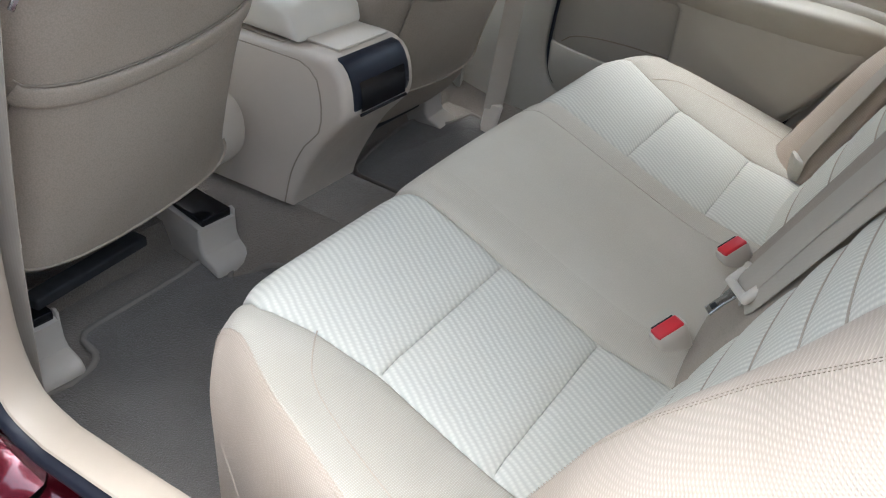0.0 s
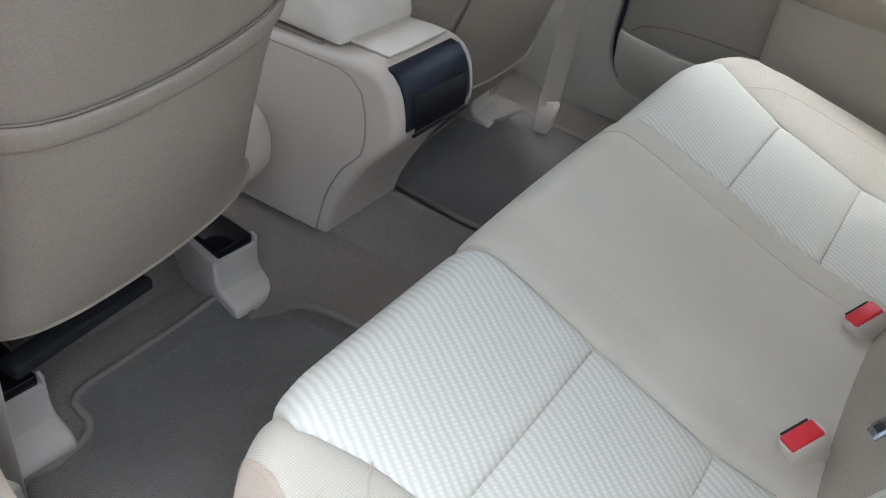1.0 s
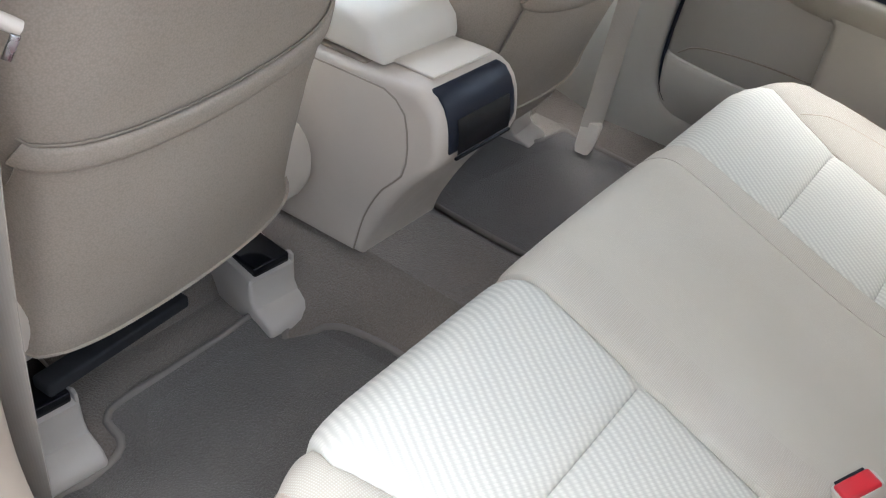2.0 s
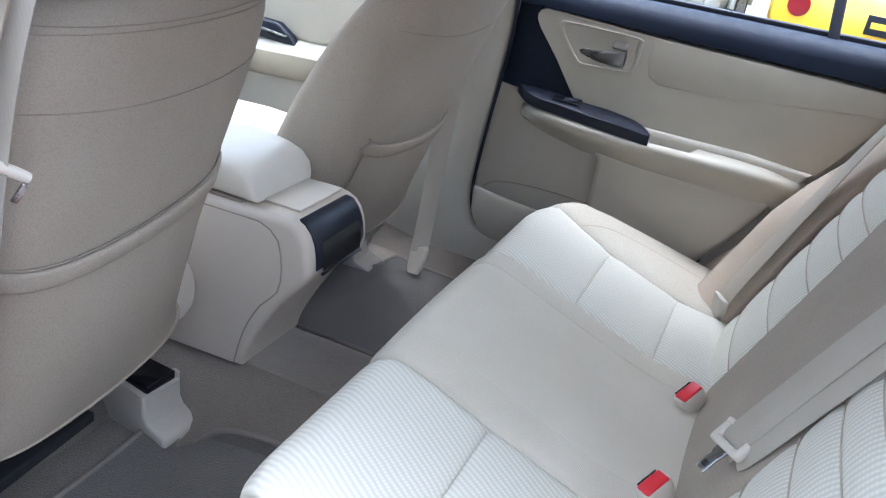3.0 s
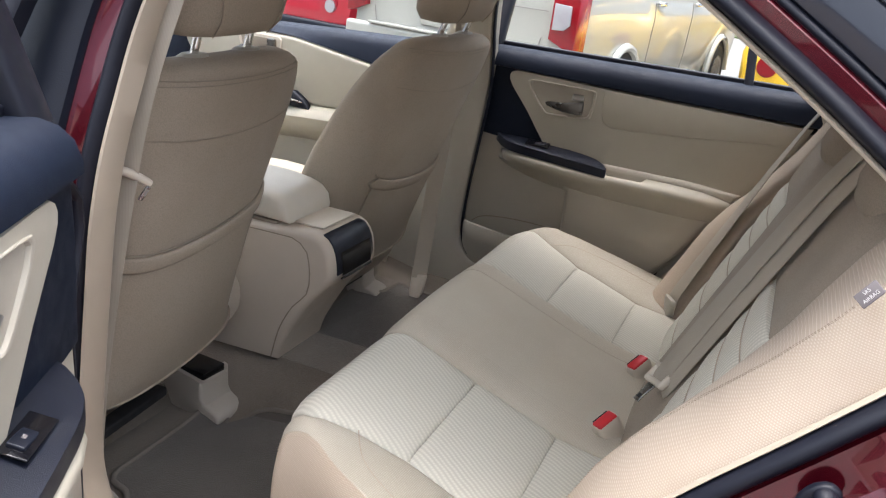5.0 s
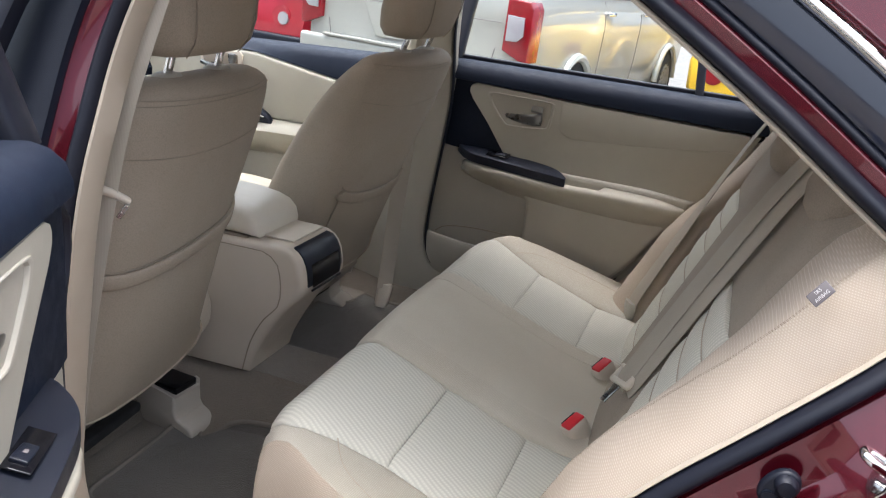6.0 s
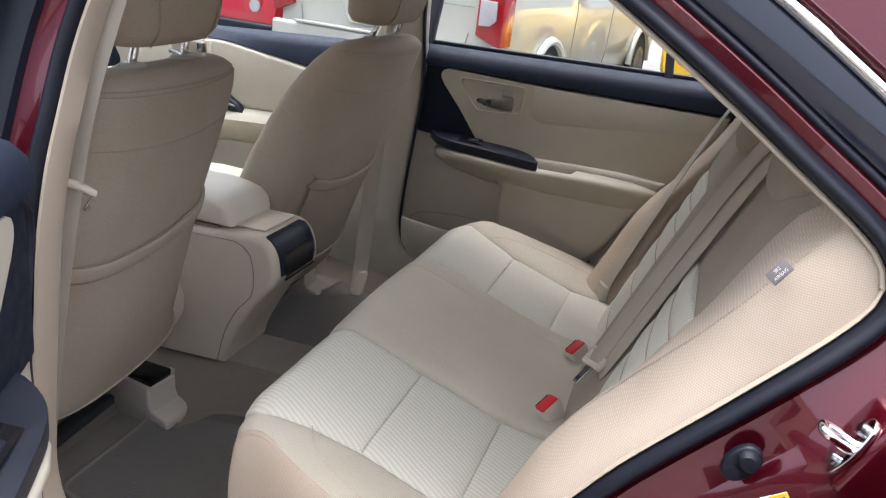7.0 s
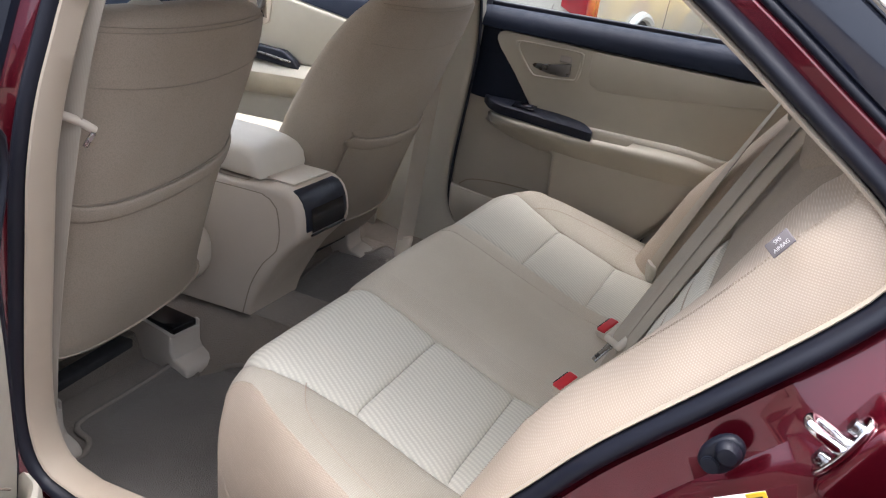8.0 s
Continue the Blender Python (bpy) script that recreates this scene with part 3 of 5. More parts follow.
for sgn in (-1, 1):
    y0, y1 = (-0.470, -0.205) if sgn < 0 else (0.205, 0.470)
    # quilted insert in rows across the backrest
    rows = [0.135, 0.228, 0.316, 0.400, 0.465, 0.515, 0.562]
    for za, zb in zip(rows, rows[1:]):
        def quilt(u, v):
            y = y0 + (y1 - y0) * u
            w = 1 - (2 * u - 1) ** 2
            zz = za + (zb - za) * v + 0.005 * math.sin(3.0 * (y - y0) * 3.2)
            return (back_x(zz) - 0.010 * w + 0.001, y, zz)
        part("quilted_channel", sheet(quilt, spaced(0, 1, 40)[::-1], spaced(0, 1, 16), 0.02, sides="LRBT", deep=0.0055, edge=0.010), M_RIB_BACK, bench, "pale quilted cloth channel", sharp=70)
    for zb in rows[1:-1]:
        seam = [(back_x(z) - 0.010 * (1 - (2 * u - 1) ** 2) + 0.0055, y0 + (y1 - y0) * u, z) for u, z in ((u, zb + 0.005 * math.sin(9.6 * (y1 - y0) * u)) for u in spread(0.03, 0.97, 30))]
        part("quilt_seam", tube(seam, 0.0013, 6), M_THREAD, bench)
    part("upper_panel", sheet(lambda v, u, f=backrest(min(y0, sgn * 0.61), max(y1, sgn * 0.61), 0.562, 0.722, 0.0, 1): sunk(f(u, v)), spaced(0, 1, 26)[::-1], spaced(0, 1, 30), 0.02, sides="L", deep=0.005), M_CLOTH_BACK_SHADED, bench, sharp=70)

    # side bolster of the backrest, turning back to the body
    def side(u, v):
        zz = 0.13 + (0.745 - 0.13) * min(u, 0.86) / 0.86
        a = max(0, (u - 0.86) / 0.14) * math.pi / 2
        inner = Vector((back_x(zz) - lin([(0.13, 0.0), (0.45, 0.010), (0.55, 0.004), (0.60, -0.002), (0.65, -0.004), (0.70, -0.006), (0.73, -0.010), (0.747, -0.016)], zz), min(0.600, lin([(0.13, 0.470), (0.55, 0.470), (0.65, 0.485), (0.70, 0.500), (0.73, 0.512), (0.747, 0.530)], zz) + 0.16 * math.sin(a))))
        seam = Vector((back_x(zz) - lin([(0.13, 0.085), (0.40, 0.075), (0.455, 0.062), (0.52, 0.034), (0.60, 0.010), (0.66, -0.002), (0.70, -0.010), (0.75, -0.030)], zz), lin([(0.13, 0.565), (0.52, 0.560), (0.60, 0.596), (0.66, 0.624), (0.70, 0.634), (0.75, 0.626)], zz)))
        outer = Vector((lin([(0.13, 0.30), (0.25, 0.39), (0.414, 0.525), (0.49, 0.585), (0.588, 0.672), (0.662, 0.742), (0.75, 0.80)], zz) + 0.012, side_y(zz) - 0.012))
        if v <= 0.5:
            p, q, r, t = inner, (inner + seam) / 2 + Vector((-lin([(0.40, 0.028), (0.50, 0.010), (0.60, 0.003)], zz), 0.0)), seam, v * 2
        else:
            p, q, r, t = seam, Vector((seam.x + 0.018, min(lin([(0.40, 0.674), (0.52, 0.682), (0.62, 0.684)], zz), side_y(zz) + 0.008))), outer, v * 2 - 1
        c = p * (1 - t) ** 2 + q * 2 * t * (1 - t) + r * t * t
        # the outer edge tucks in behind the opening's seal
        px, pz = c.x + 0.10 * (1 - math.cos(a)), zz + 0.055 * math.sin(a)
        room = lin([(0.255, 0.37), (0.337, 0.44), (0.414, 0.50), (0.49, 0.557), (0.588, 0.645), (0.662, 0.715), (0.71, 0.745), (0.748, 0.717), (0.793, 0.656), (0.848, 0.575)], pz) - 0.02 - px
        return (px, sgn * min(c.y - 0.03 * (1 - math.cos(a)) * v, side_y(pz) - 0.010 + 0.8 * max(0.0, room) if a > 0 else 1.0), pz)
    us = spread(0, 0.86, 40) + spread(0.87, 1, 14)
    vs2 = spread(0, 1, 40)
    part("back_bolster", sheet(lambda v, u: side(u, v), vs2[::-1] if sgn > 0 else vs2, us, 0.02, sides="T" if sgn > 0 else "B", deep=0.006), M_CLOTH_SIDE, bench, "beige woven cloth side bolster", sharp=70)
    for off in (0.0, 0.011):
        part("stitched_seam", stitches(curve([Vector(side(u, 0.495 + off)) + Vector((-0.0008, sgn * 0.0004, 0)) for u in spread(0.03, 0.99, 60)], 620), 0.0005, 2, 1), M_THREAD, bench)

part("centre_backrest", sheet(lambda v, u, f=backrest(-0.212, 0.212, 0.15, 0.735, 0.014, 1): f(u, v), spaced(0, 1, 40)[::-1], spaced(0, 1, 60), 0.03, sides="BT", deep=0.008), M_CLOTH_BACK_SHADED, bench, sharp=70)
part("back_shell", loft([[(back_x(z) + a, y, z) for z, a in ((0.05, 0.03), (0.72, 0.03), (0.72, 0.12), (0.05, 0.12))] for y in (-0.62, 0.62)]), M_DARK, bench)
for hy in (-0.36, 0.0, 0.36):
    hr = []
    for zz, w, d in ((0.712, 0.15, 0.05), (0.718, 0.20, 0.075), (0.74, 0.225, 0.095), (0.78, 0.23, 0.10), (0.83, 0.22, 0.095), (0.86, 0.20, 0.08), (0.875, 0.15, 0.05)):
        zz, w = (zz, w) if hy else (0.70 + (zz - 0.712) * 0.75, w * 0.95)
        hr.append([(back_x(zz) + (0.03 if hy else 0.005) + b, hy + a, zz) for a, b in oval(w, d, 32, 2.8)])
    part("headrest", loft(hr), M_CLOTH_BACK_SHADED, bench, sharp=60)

shelf = rbox((0.45, 1.24, 0.03), 0.01, pose(0.93, 0, 0.715))
tagged(part("parcel_shelf", shelf, M_PLASTIC), "beige parcel shelf behind the rear seat", "shelf", kind="structure")


# ---- front seats ----
def front_seat(label, lean, low, sway=0.0, lift=0.0, wide=1.0, taper=0.0, rise=0.0):
    """A front seat; its origin lies on the floor under the rear face of the backrest, which leans back by that many degrees."""
    seat = thing("car_seat", label, "seat", "front seats")
    tilt = Matrix.Identity(4)
    tilt[0][2], tilt[1][2] = math.tan(radians(lean)), sway
    tilt = Matrix.Translation((0, 0, 0.2)) @ tilt @ Matrix.Translation((0, 0, -0.2))

    def back(name, bm, material, parent=None, lab="", sharp=60):
        bmesh.ops.transform(bm, matrix=tilt, verts=bm.verts)
        return part(name, bm, material, parent or seat, lab, sharp)
    # height, width, depth of the horizontal sections
    H = [(low, 0.37, 0.09), (low + 0.012, 0.41, 0.13), (low + 0.035, 0.43, 0.165), (0.26, 0.418, 0.20), (0.34, 0.412, 0.22), (0.42, 0.414, 0.218), (0.50, 0.426, 0.210),
         (0.58, 0.448, 0.195), (0.62, 0.456, 0.184), (0.655, 0.458, 0.172), (0.68, 0.456, 0.162), (0.70, 0.450, 0.153), (0.718, 0.438, 0.144), (0.732, 0.421, 0.134), (0.743, 0.398, 0.122), (0.751, 0.368, 0.106), (0.757, 0.322, 0.082), (0.760, 0.25, 0.05)]

    H = [(h, w * (1 + max(-0.085, taper * (h - 0.62))), d) for h, w, d in H]

    def inset(h):
        return 0.014 * max(0, (low + 0.04 - h) / 0.04) ** 1.5 + 0.026 * max(0, (h - 0.728) / 0.032) ** 2
    power = lambda h: lin([(0.50, 4.6), (0.68, 3.6), (0.76, 3.0)], h)
    rings = []
    for h, w, d in H:
        ring = []
        for a, b in oval(w, d, 56, power(h)):
            t = 2 * a / w
            hollow = -0.010 * t * t if b > 0 else 0.060 * (1 - t * t) * min(1, d / 0.2)
            ring.append((b - d / 2 + hollow - inset(h), a, h))
        rings.append(ring)
    back("backrest", loft(rings), M_CLOTH_BACK_SHADED)

    def rear(h, y):
        """A place on the rear face."""
        w, d = lin([(q[0], q[1]) for q in H], h), lin([(q[0], q[2]) for q in H], h)
        t = min(0.995, abs(2 * y / w))
        return Vector((0.5 * d * (1 - t ** power(h)) ** (1 / power(h)) - d / 2 - 0.010 * t * t - inset(h), y, h))
    # map pocket with its rolled hem
    hem = curve([(a * wide, b + lift + rise * (a + 0.05), 0) for a, b in ((-0.202, 0.494), (-0.19, 0.485), (-0.12, 0.471), (0.0, 0.460), (0.12, 0.460), (0.18, 0.466), (0.202, 0.478))], 44)
    hem_z = lambda y: lin([(p.x, p.y) for p in hem], y)
    back("pocket_hem", sweep([rear(p.y - 0.014, p.x) + Vector((0.004, 0, 0)) for p in hem], oval(0.010, 0.026, 14, 3)), M_CLOTH_BACK_SHADED)
    back("pocket", sheet(lambda u, v: rear(hem_z((-0.2 + 0.4 * v) * wide) - 0.018 - (0.235 + lift) * u, (-0.2 + 0.4 * v) * wide) + Vector((0.004 + 0.007 * math.sin(math.pi * u) * math.sin(math.pi * v), 0, 0)), spread(1, 0, 24), spread(0, 1, 50), 0.004, sides="B", deep=0.005, edge=0.02), M_CLOTH_BACK_SHADED, sharp=75)
    back("pocket_mouth", tube([rear(p.y, p.x) + Vector((0.0022, 0, 0.001)) for p in hem], 0.0016, 6), M_SEAM)
    for hh, bow in ((0.741, 0.008), (0.734, 0.008), (0.662, 0.020)):
        back("stitched_seam", tube([rear(hh - bow * math.sin(math.pi * k / 49), (-0.218 + 0.436 * k / 49) * (1 - 0.06 * (hh > 0.7))) + Vector((0.0006, 0, 0)) for k in range(50)], 0.0007, 6), M_SEAM)
    part("seat_cushion", loft([[(x, a, 0.25 + b + (0.02 * (2 * a / w) ** 2 if b > 0 else 0)) for a, b in oval(w, t, 32, 4)] for x, w, t in ((-0.10, 0.40, 0.10), (-0.20, 0.46, 0.14), (-0.40, 0.49, 0.15), (-0.58, 0.48, 0.13), (-0.66, 0.44, 0.07))]), M_CLOTH_SMOOTH, seat, sharp=60)
    part("lower_valance", loft([[(x, a, 0.185 + b) for a, b in oval(w, 0.08, 24, 4)] for x, w in ((-0.16, 0.30), (-0.19, 0.34), (-0.50, 0.40), (-0.56, 0.36))]), M_PLASTIC, seat)
    part("frame_bar", rbox((0.03, 0.20, 0.018), 0.004, pose(-0.05, -0.07, 0.135)), M_DARK, seat, "black steel seat frame bar")
    for sgn in (-1, 1):
        part("hinge_cover", loft([[(-0.085 + a, sgn * y, 0.245 + b) for a, b in oval(0.13 * r, 0.135 * r, 28, 2.3)] for y, r in ((0.180, 1.0), (0.232, 1.0), (0.248, 0.94), (0.253, 0.75))]), M_PLASTIC_PALE, seat, "pale plastic recliner cover")
    # headrest on two steel posts
    rest = back("headrest", loft([[(xo + b, a, h + 0.010) for a, b in oval(w, d, 40, 2.9)] for h, w, d, xo in ((0.778, 0.17, 0.05, -0.074), (0.783, 0.245, 0.085, -0.076), (0.80, 0.276, 0.11, -0.079), (0.835, 0.288, 0.122, -0.085), (0.885, 0.282, 0.120, -0.096), (0.94, 0.262, 0.108, -0.112), (0.975, 0.235, 0.085, -0.125), (0.99, 0.16, 0.04, -0.132))]), M_CLOTH_BACK_SHADED)
    for sgn in (-1, 1):
        back("seam", tube(curve([(-0.036, sgn * 0.075, 0.790), (-0.025, sgn * 0.080, 0.82), (-0.034, sgn * 0.092, 0.88), (-0.058, sgn * 0.100, 0.94), (-0.088, sgn * 0.100, 0.978)], 18), 0.0012, 6), M_SEAM, rest)
        post = back("post", tube([(-0.062, sgn * 0.071, 0.72), (-0.062, sgn * 0.071, 0.81)], 0.0065, 14, up=(1, 0, 0)), M_CHROME, None, "polished steel headrest post")
        back("post_guide", loft([[(-0.062 + b, sgn * 0.071 + a, h) for a, b in oval(w, d, 20, 2.6)] for h, w, d in ((0.742, 0.056, 0.040), (0.759, 0.054, 0.037), (0.764, 0.044, 0.028))]), M_PLASTIC, post)
    return seat


front_seat("beige woven cloth driver's seat with a map pocket", 12.5, 0.187, 0.036, 0.009, 0.94, 0.42, 0.12).matrix_basis = pose(-0.290, -0.380, 0, 0, 0, 5) @ Matrix.Diagonal((1, 1, 0.983, 1))
front_seat("beige woven cloth passenger seat beside the console", 20, 0.125, 0.0, -0.032, 0.88).matrix_basis = pose(-0.283, 0.332, 0, 0, 0, 0)

# ---- centre console ----
console = thing("centre_console", "beige plastic centre console with a padded lid and black rear panel", "console")
SIDE = curve([(-0.80, 0.375, 0), (-0.50, 0.385, 0), (-0.30, 0.392, 0), (-0.215, 0.396, 0), (-0.178, 0.388, 0), (-0.160, 0.366, 0), (-0.152, 0.335, 0), (-0.152, 0.308, 0), (-0.166, 0.287, 0), (-0.200, 0.245, 0), (-0.232, 0.190, 0), (-0.258, 0.135, 0), (-0.266, 0.105, 0)], 60)
poly = [(p.x, p.y) for p in SIDE] + [(-0.80, 0.085)]
part("console_body", prism(poly, 0.185, 0.014, pose(0, -0.012, 0), 4), M_CONSOLE_LIT, console, sharp=50)
# proud side panels that stop short of the rear end
inner = [(-0.80, 0.36), (-0.30, 0.378), (-0.225, 0.372), (-0.203, 0.335), (-0.203, 0.275), (-0.235, 0.235), (-0.262, 0.180), (-0.278, 0.112), (-0.80, 0.09)]
pp = [(p.x, p.y) for p in curve([(a, b, 0) for a, b in inner[:-1]], 40)] + [inner[-1]]
for sgn in (-1, 1):
    part("side_panel", prism(pp, 0.004, 0.0012, pose(0, -0.012 + sgn * 0.0922, 0)), M_CONSOLE_LIT, console)
    part("panel_groove", tube([(p[0] + 0.0012, -0.012 + sgn * 0.0928, p[1]) for p in pp[3:-1]], 0.0013, 6, up=(0, 1, 0)), M_SEAM, console)
LID = ((-0.262, 0.150, 0.006), (-0.264, 0.160, 0.020), (-0.270, 0.168, 0.036), (-0.285, 0.172, 0.050), (-0.31, 0.174, 0.058), (-0.36, 0.176, 0.064), (-0.50, 0.178, 0.064), (-0.58, 0.176, 0.05), (-0.61, 0.16, 0.02))
part("console_lid", loft([[(x, -0.012 + a * (1 - 0.10 * max(0, b / t)), 0.397 + t / 2 + b) for a, b in oval(w, t, 44, 6)] for x, w, t in LID]), M_LID, console, "cream padded armrest lid", sharp=60)
part("lid_gap", rbox((0.33, 0.160, 0.006), 0.002, pose(-0.452, -0.012, 0.3935)), M_SEAM, console)
part("top_hatch", rbox((0.075, 0.125, 0.004), 0.0015, pose(-0.235, -0.004, 0.398)), M_PLASTIC_PALE, console)
face = [p for p in SIDE if -0.205 < p.x and p.y > 0.303]
n = len(face)
rings = []
for i, p in enumerate(face):
    a, b = face[max(0, i - 1)], face[min(n - 1, i + 1)]
    t = (b - a).normalized()
    nx, nz = -t.y, t.x
    if nx < 0:
        nx, nz = -nx, -nz
    e = 0.004 if i in (0, n - 1) else 0.0
    rings.append([(p.x + nx * o, -0.012 + y, p.y + nz * o) for y, o in ((-0.073, -0.002), (-0.072, 0.0025 - e), (-0.069, 0.0035 - e), (0.069, 0.0035 - e), (0.072, 0.0025 - e), (0.073, -0.002))])
panel = part("rear_panel", loft(rings, closed=False), M_BLACK, console, "black plastic rear panel", normals=True)
inset = [p for p in face if p.y < 0.375 and p.y > 0.312]
rings = []
for p in inset:
    rings.append([(p.x + 0.0050, -0.012 + y, p.y) for y in (-0.058, 0.058)])
part("pocket_door", loft(rings, closed=False), M_GLOSS, panel, "glossy black pocket door")
part("panel_lip", tube([(-0.146, -0.012 + y, 0.309) for y in (-0.060, 0.060)], 0.0025, 8), M_GLOSS, panel)

# ---- floor mats ----
def floor_mat(outline, label):
    mat = thing("floor_mat", label, "floor mat", "floor mats")
    line = curve([(a, b, 0) for a, b in outline] + [(*outline[0], 0)], 120)[:-1]
    mid = sum(line, Vector()) / len(line)
    bm = loft([[(p.x, p.y, floor_z(p.x, p.y) + 0.002) for p in line], *[[(q.x, q.y, floor_z(q.x, q.y) + 0.011) for q in (mid + (p - mid) * k for p in line)] for k in (0.98, 0.9, 0.8, 0.7, 0.6, 0.4, 0.2, 0.03)]])
    part("carpet", bm, M_MAT, mat)
    part("bound_edge", sweep([(p.x, p.y, floor_z(p.x, p.y) + 0.009) for p in line], oval(0.011, 0.011, 10, 2), closed=True), M_PIPING, mat)
    return mat


floor_mat([(-0.345, -0.23), (-0.340, -0.30), (-0.338, -0.40), (-0.336, -0.470), (-0.322, -0.490), (-0.300, -0.488), (-0.283, -0.505), (-0.277, -0.545), (-0.268, -0.60), (-0.10, -0.61), (0.04, -0.60), (0.05, -0.40), (0.04, -0.20), (-0.10, -0.172), (-0.20, -0.176), (-0.245, -0.190), (-0.262, -0.212), (-0.285, -0.232), (-0.30, -0.215), (-0.325, -0.212)], "taupe carpet floor mat with a bound edge")
floor_mat([(-0.36, 0.20), (-0.385, 0.30), (-0.40, 0.42), (-0.40, 0.475), (-0.365, 0.490), (-0.335, 0.52), (-0.33, 0.58), (-0.31, 0.615), (-0.16, 0.615), (0.04, 0.60), (0.05, 0.40), (0.04, 0.18), (-0.10, 0.145), (-0.21, 0.140), (-0.255, 0.155), (-0.30, 0.168), (-0.34, 0.18)], "taupe carpet floor mat by the passenger side")


# ---- seat rail covers ----
def rail_cover(label):
    c = thing("seat_rail_cover", label, "rail cover", "seat rail covers")
    w = 0.082
    low = curve([(-0.118, 0.108, 0), (-0.140, 0.082, 0), (-0.150, 0.050, 0), (-0.142, 0.018, 0), (-0.100, 0.002, 0), (-0.03, 0.000, 0), (0.0, 0.000, 0)], 24)
    shell = [(p.x, p.y) for p in low] + [(0.002, 0.012), (-0.004, 0.024), (-0.012, 0.030), (-0.032, 0.038), (-0.038, 0.052), (-0.040, 0.092), (-0.046, 0.096)]
    part("shell", prism(shell, w, 0.006, None, 3), M_COVER, c)
    part("rail_end", rbox((0.16, 0.062, 0.024), 0.003, pose(-0.125, 0.003, 0.101)), M_GLOSS, c, "black steel rail end")
    part("side_lip", prism([(-0.118, 0.080), (-0.042, 0.080), (-0.042, 0.108), (-0.05, 0.112), (-0.066, 0.098), (-0.112, 0.098)], 0.005, 0.0015, pose(0, w / 2 - 0.003, 0)), M_COVER, c)
    part("side_lip", prism([(-0.118, 0.080), (-0.042, 0.080), (-0.042, 0.097), (-0.06, 0.102), (-0.112, 0.110)], 0.005, 0.0015, pose(0, -w / 2 + 0.003, 0)), M_COVER, c)
    return c


rc = rail_cover("cream plastic seat rail cover with a black steel rail")
rc.matrix_basis = pose(-0.294, -0.207, 0.014, 0, 0, -4) @ Matrix.Diagonal((1.10, 1, 0.80, 1))
copy_thing(rc, pose(-0.28, -0.560, 0.010, 0, 0, -4))
copy_thing(rc, pose(-0.335, 0.52, 0.012, 0, 0, 6))
copy_thing(rc, pose(-0.39, 0.20, 0.01, 0, 0, 6))


# ---- doors ----
def door_panel(poly, depth, n0, sgn, bevel=0.004):
    """A flat trim piece of outline (u, z), standing from n0 inwards by depth."""
    return prism(poly, depth, bevel, pose(0, sgn * (n0 + depth / 2), 0))


def smooth_poly(points, n=40):
    return [(p.x, p.y) for p in curve([(a, b, 0) for a, b in points] + [(*points[0], 0)], n + 1)[:-1]]


